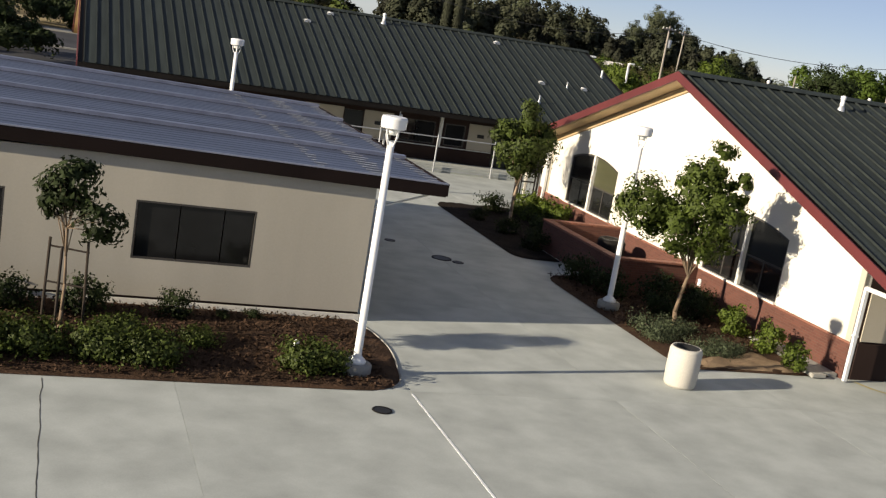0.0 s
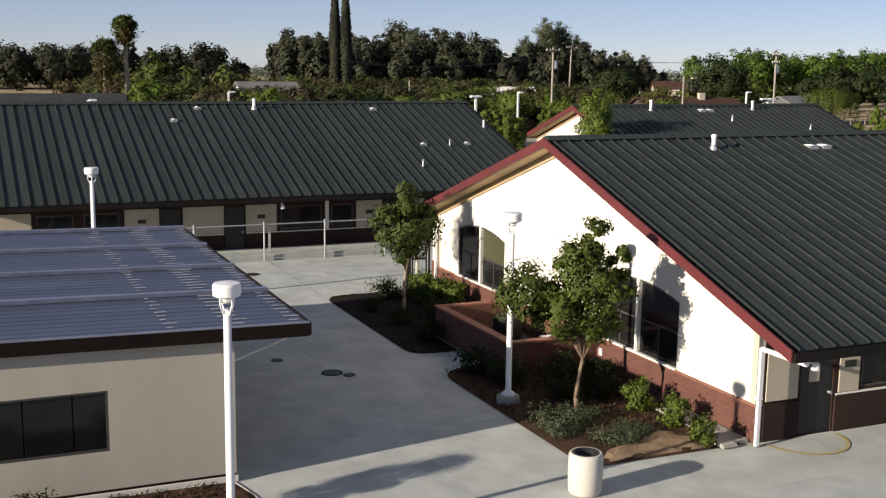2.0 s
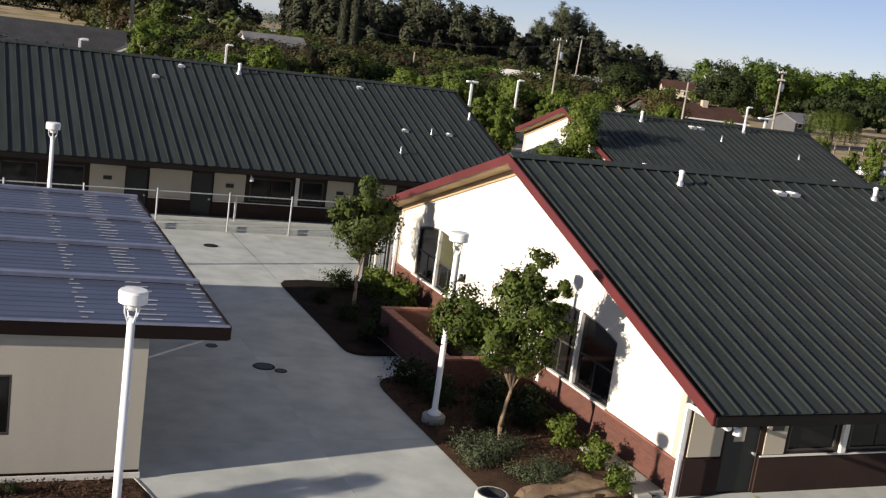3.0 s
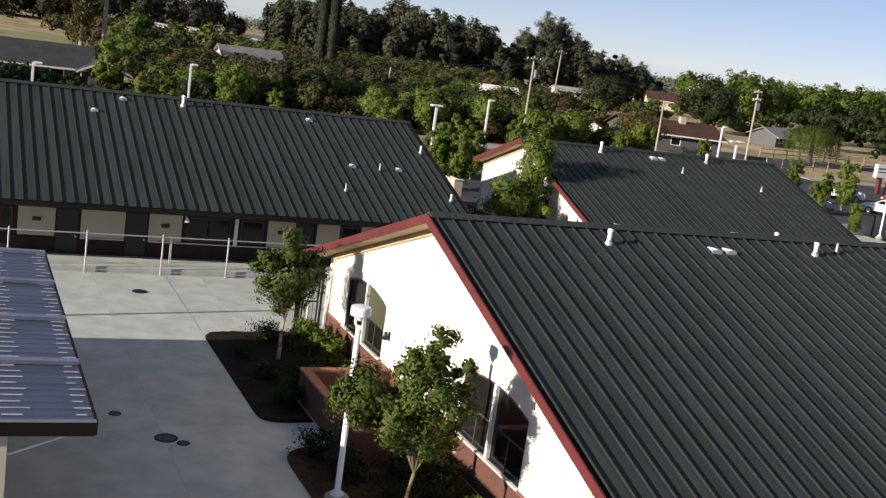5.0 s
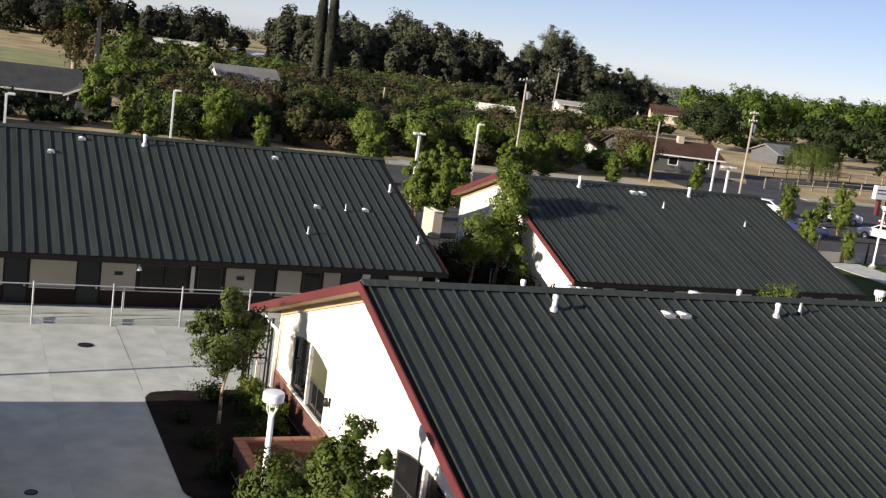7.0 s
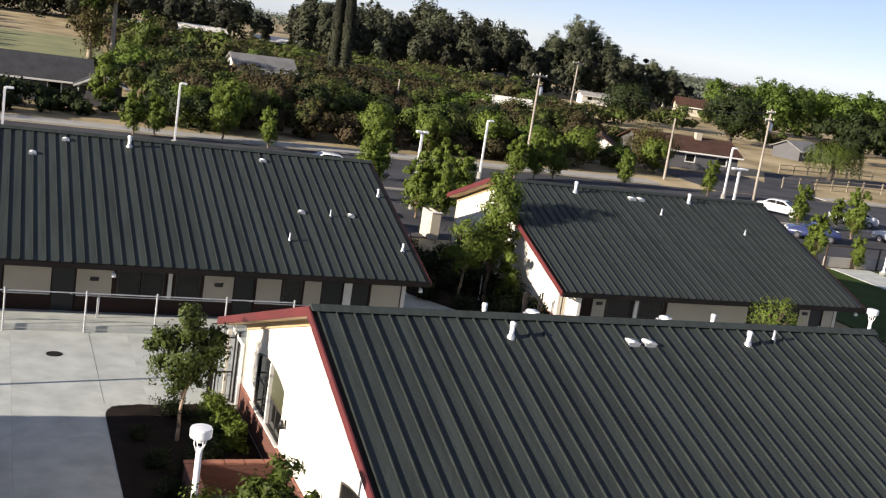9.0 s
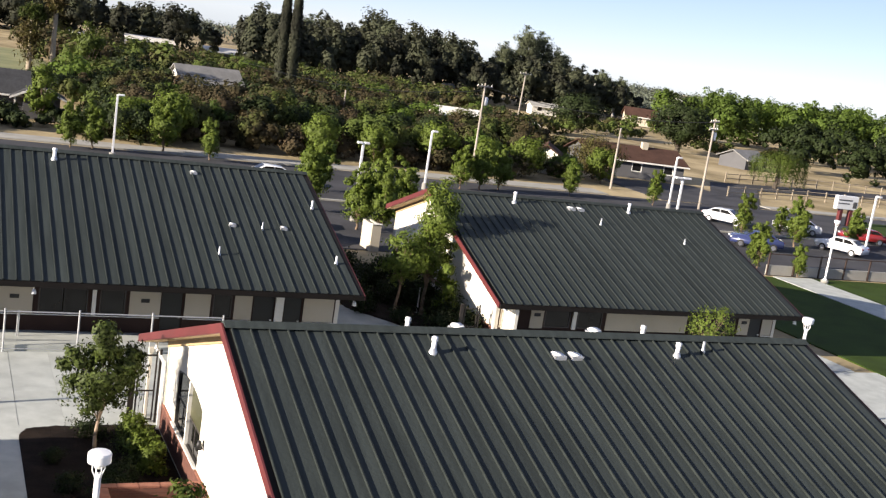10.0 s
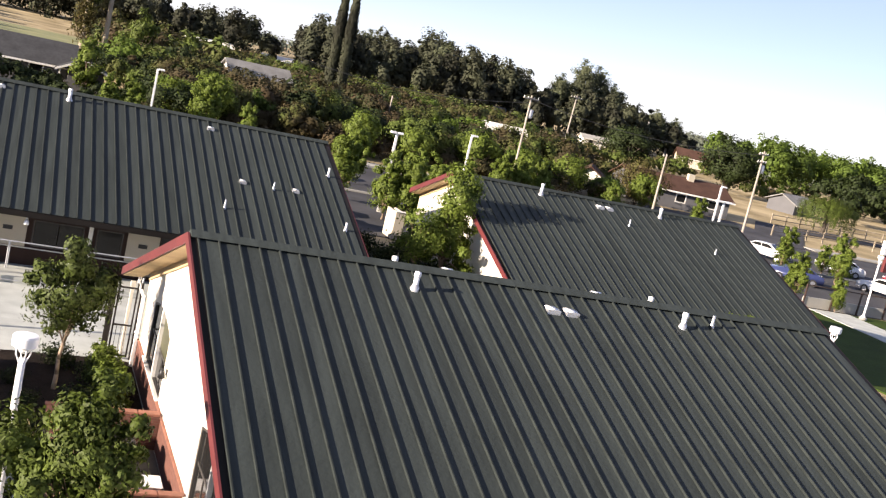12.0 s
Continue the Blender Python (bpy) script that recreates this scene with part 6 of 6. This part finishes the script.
def cypress(h, r, seed):
    g = np.random.default_rng(seed)
    root = thing("cypress", (0, 0, 0), "very tall narrow dark cypress behind the scrub", "tree", "tall cypresses")
    n = 5200
    t = g.uniform(0, 1, n) ** 0.8
    a = g.uniform(0, math.tau, n)
    w = r * np.minimum(1, t * 6 + 0.25) * np.minimum(1, (1.02 - t) * 2.2) * g.uniform(0.55, 1.05, n)
    pts = np.stack([w * np.cos(a), w * np.sin(a), 0.6 + t * (h - 0.6)], 1)
    part("trunk", rods(((0, 0, -0.2), (0, 0, h * 0.7), 0.25, 0.08)), "dark_bark", root)
    part("crown", leaf_cloud("crown", pts, 0.5, "forest", g, 0, 1.8, pts * np.array((1, 1, 0))), "forest", root)
    return root


cy = cypress(22.0, 0.85, 91)
cy.matrix_basis = pose(39.5, 144.5, -0.2, 0, -0.6, 0)
copy_thing(cy, pose(37.9, 145.2, -0.2, 0, 0.2, 90))


def palm(h, seed, skirt):
    g = np.random.default_rng(seed)
    root = thing("palm_tree", (0, 0, 0), "fan palm with a shaggy brown skirt above scrub", "tree", "fan palms")
    part("trunk", lathe([(0.42, -0.2), (0.30, h * 0.5), (0.26, h * 0.95), (0, h)], 12), "fence_wood", root, "", True)
    pts = g.normal(size=(1500, 3)) * np.array((0.62, 0.62, skirt * 0.32)) + np.array((0, 0, h - skirt * 0.62))
    part("skirt", leaf_cloud("skirt", pts, 0.6, "leaf_olive", g, 0, 4.0), "leaf_olive", root, "dead brown fronds")
    way = g.normal(size=(52, 3))
    way[:, 2] = np.abs(way[:, 2]) * 0.7 - 0.15
    way /= np.linalg.norm(way, axis=1)[:, None]
    fronds = np.concatenate([np.array((0, 0, h + 0.1)) + w * r - np.array((0, 0, 0.16 * r * r)) + g.normal(size=(16, 3)) * 0.16 for w in way for r in (0.5, 0.95, 1.35)])
    part("crown", leaf_cloud("crown", fronds, 0.55, "leaf_dark", g, 0, 4.0), "leaf_dark", root)
    return root


palm(12.2, 93, 2.0).matrix_basis = pose(5.3, 133, -0.1)
palm(9.2, 94, 4.6).matrix_basis = pose(2.6, 133, -0.1, 0, 0, 40)
inner = tree("tall leafy green tree among dense scrub", 7.2, 1.2, 1.9, "leaf", 111, 3600, 0.34, 44, thick=0.18)
inner.matrix_basis = pose(10.4, 140, hill(10, 140))
inner.scale = (1.0, 1.0, 1.2)


def willow(seed):
    g = np.random.default_rng(seed)
    root = thing("willow", (0, 0, 0), "drooping green willow tree on dry grass", "tree")
    part("trunk", rods(((0, 0, -0.1), (0.2, 0, 2.0), 0.28, 0.2), ((0.2, 0, 2.0), (1.2, 0.3, 3.6), 0.16, 0.06), ((0.2, 0, 2.0), (-1.1, 0.2, 3.7), 0.16, 0.06)), "dark_bark", root)
    strands = []
    for k in range(260):
        a, r = g.uniform(0, math.tau), 3.4 * math.sqrt(g.random())
        top_ = 4.9 - 0.12 * r * r
        ln = g.uniform(1.2, 3.2)
        z = np.linspace(top_, max(0.5, top_ - ln), 34)
        strands.append(np.stack([np.full(34, r * math.cos(a)), np.full(34, r * math.sin(a)), z], 1) + g.normal(size=(34, 3)) * 0.1)
    part("crown", leaf_cloud("crown", np.concatenate(strands), 0.26, "leaf", g, 0, 4.0, np.concatenate(strands) - np.array((0, 0, 2.0))), "leaf", root)
    return root


wl_tree = willow(95)
wl_tree.matrix_basis = pose(98.6, 105.5, 0)
wl_tree.scale = (1.25, 1.25, 1.08)
gum = tree("tall grey green gum tree with clumped crown", 15.4, 3.0, 2.9, "leaf_gum", 103, 8500, 0.45, 95, bark="dark_bark", thick=0.3, group="gum trees")
gum.matrix_basis = pose(147.5, 278, hill(147, 278))
gum.scale = (1.35, 1.35, 1.42)
for x, y, sx, sz in ((153.5, 280, 1.35, 1.36), (139.5, 276, 1.1, 1.08), (158.5, 278, 1.1, 1.12), (165.0, 262, 0.95, 0.84), (171.5, 262, 0.9, 0.76), (112.0, 262, 1.15, 1.08), (97.0, 258, 1.15, 1.14), (119.0, 266, 1.1, 1.02), (74.0, 270, 1.25, 1.02), (80.0, 274, 1.2, 1.04)):
    c = copy_thing(gum, pose(x, y, hill(x, y), 0, 0, 61 * x))
    c.scale = (sx, sx, sz)
oak = tree("broad dark oak on the tan field", 6.2, 0.9, 3.3, "leaf_oak", 105, 6000, 0.36, 60, bark="dark_bark", thick=0.3)
oak.matrix_basis = pose(105.5, 172, hill(105, 172))
oak.scale = (1.5, 1.5, 1.15)
dark_tree = tree("large dark leafy tree behind the low house", 7.6, 0.8, 3.3, "leaf_oak", 107, 6500, 0.36, 64, bark="dark_bark", thick=0.3)
dark_tree.matrix_basis = pose(113.5, 150, hill(113, 150))
dark_tree.scale = (1.5, 1.5, 1.28)
olive = tree("olive brown bushy tree in front of the low house", 4.9, 0.5, 2.9, "leaf_olive", 109, 6500, 0.24, 70, bark="dark_bark", thick=0.16)
olive.matrix_basis = pose(63.6, 96.5, 0)
spear = tree("slim bright green tree by the low house", 6.0, 0.6, 1.25, "leaf_yellow", 97, 3400, 0.28, 50, thick=0.12)
spear.matrix_basis = pose(1.7, 96.6, 0)
roadside = tree("leafy bright green tree at the roadside", 4.8, 0.6, 2.1, "leaf_yellow", 99, 4200, 0.30, 44, thick=0.12, group="roadside trees")
roadside.matrix_basis = pose(12.6, 91, 0)
for x, y, s in ((9.0, 90.5, 0.8), (28.0, 91.5, 0.9), (33.5, 90.0, 0.8), (41.0, 91.5, 1.0), (46.0, 90.0, 0.8), (52.0, 92.0, 0.9), (62.5, 93.0, 0.8)):
    c = copy_thing(roadside, pose(x, y, 0, 0, 0, 49 * x))
    c.scale = (s, s, s)

single("expansion_joint_2", boxes((-4.304, -4.297, 18.6, 25.9, -0.02, 0.005)), "joint", "thin dark joint across the shaded yard", "floor marking")
single("expansion_joint", boxes((-11.33, -11.29, -14, -2.05, -0.02, 0.006)), "white_metal", "pale filled joint line across the concrete yard", "floor marking")

bm = bmesh.new()
last = None
for k in range(60):
    p = Vector((-17.58 + 0.03 * noise.noise((k * 0.35, 0, 0)) + 0.02 * noise.noise((k * 1.7, 3, 0)), -2.1 - k * 0.2, 0.0035))
    w = 0.007 + 0.006 * noise.noise((k * 0.9, 7, 0))
    pair = [bm.verts.new(p + Vector((-w, 0, 0))), bm.verts.new(p + Vector((w, 0, 0)))]
    if last:
        bm.faces.new((last[0], last[1], pair[1], pair[0]))
    last = pair
single("pavement_crack", bm, "joint", "dark ragged crack across the concrete slab", "crack")

# ---- paving slabs, laid last ----
def slab_mesh(w, d):
    bm = bmesh.new()
    g, b = 0.002, 0.0015
    lo = [bm.verts.new((x, y, 0.0)) for x, y in ((g, g), (w - g, g), (w - g, d - g), (g, d - g))]
    rim = [bm.verts.new((x, y, 0.0553)) for x, y in ((g, g), (w - g, g), (w - g, d - g), (g, d - g))]
    up = [bm.verts.new((x, y, 0.056)) for x, y in ((g + b, g + b), (w - g - b, g + b), (w - g - b, d - g - b), (g + b, d - g - b))]
    for k in range(4):
        k2 = (k + 1) % 4
        bm.faces.new((lo[k], lo[k2], rim[k2], rim[k]))
        bm.faces.new((rim[k], rim[k2], up[k2], up[k]))
    bm.faces.new(up)
    bmesh.ops.recalc_face_normals(bm, faces=bm.faces[:])
    me = bpy.data.meshes.new("slab")
    bm.to_mesh(me)
    bm.free()
    me.materials.append(M["concrete"])
    return me


W_, D_ = 4.2, 5.9
pavement = single("pavement", boxes((-32.3, 18.1, -31.4, 26.4, -0.3, -0.03)), "joint", "grey concrete paving of the school yard laid in large slabs", "pavement", "structure")
slab = slab_mesh(W_, D_)
for i in range(-5, 7):
    for j in range(-5, 5):
        x, y = -11.3 + i * W_, -1.9 + j * D_
        if (x < -14 and 3.0 < y < 9.0) or (x > 0.9 and y > 0.9 and y < 13):
            continue
        s = new("slab", slab)
        s.parent = pavement
        s.location = (x, y, -0.055)
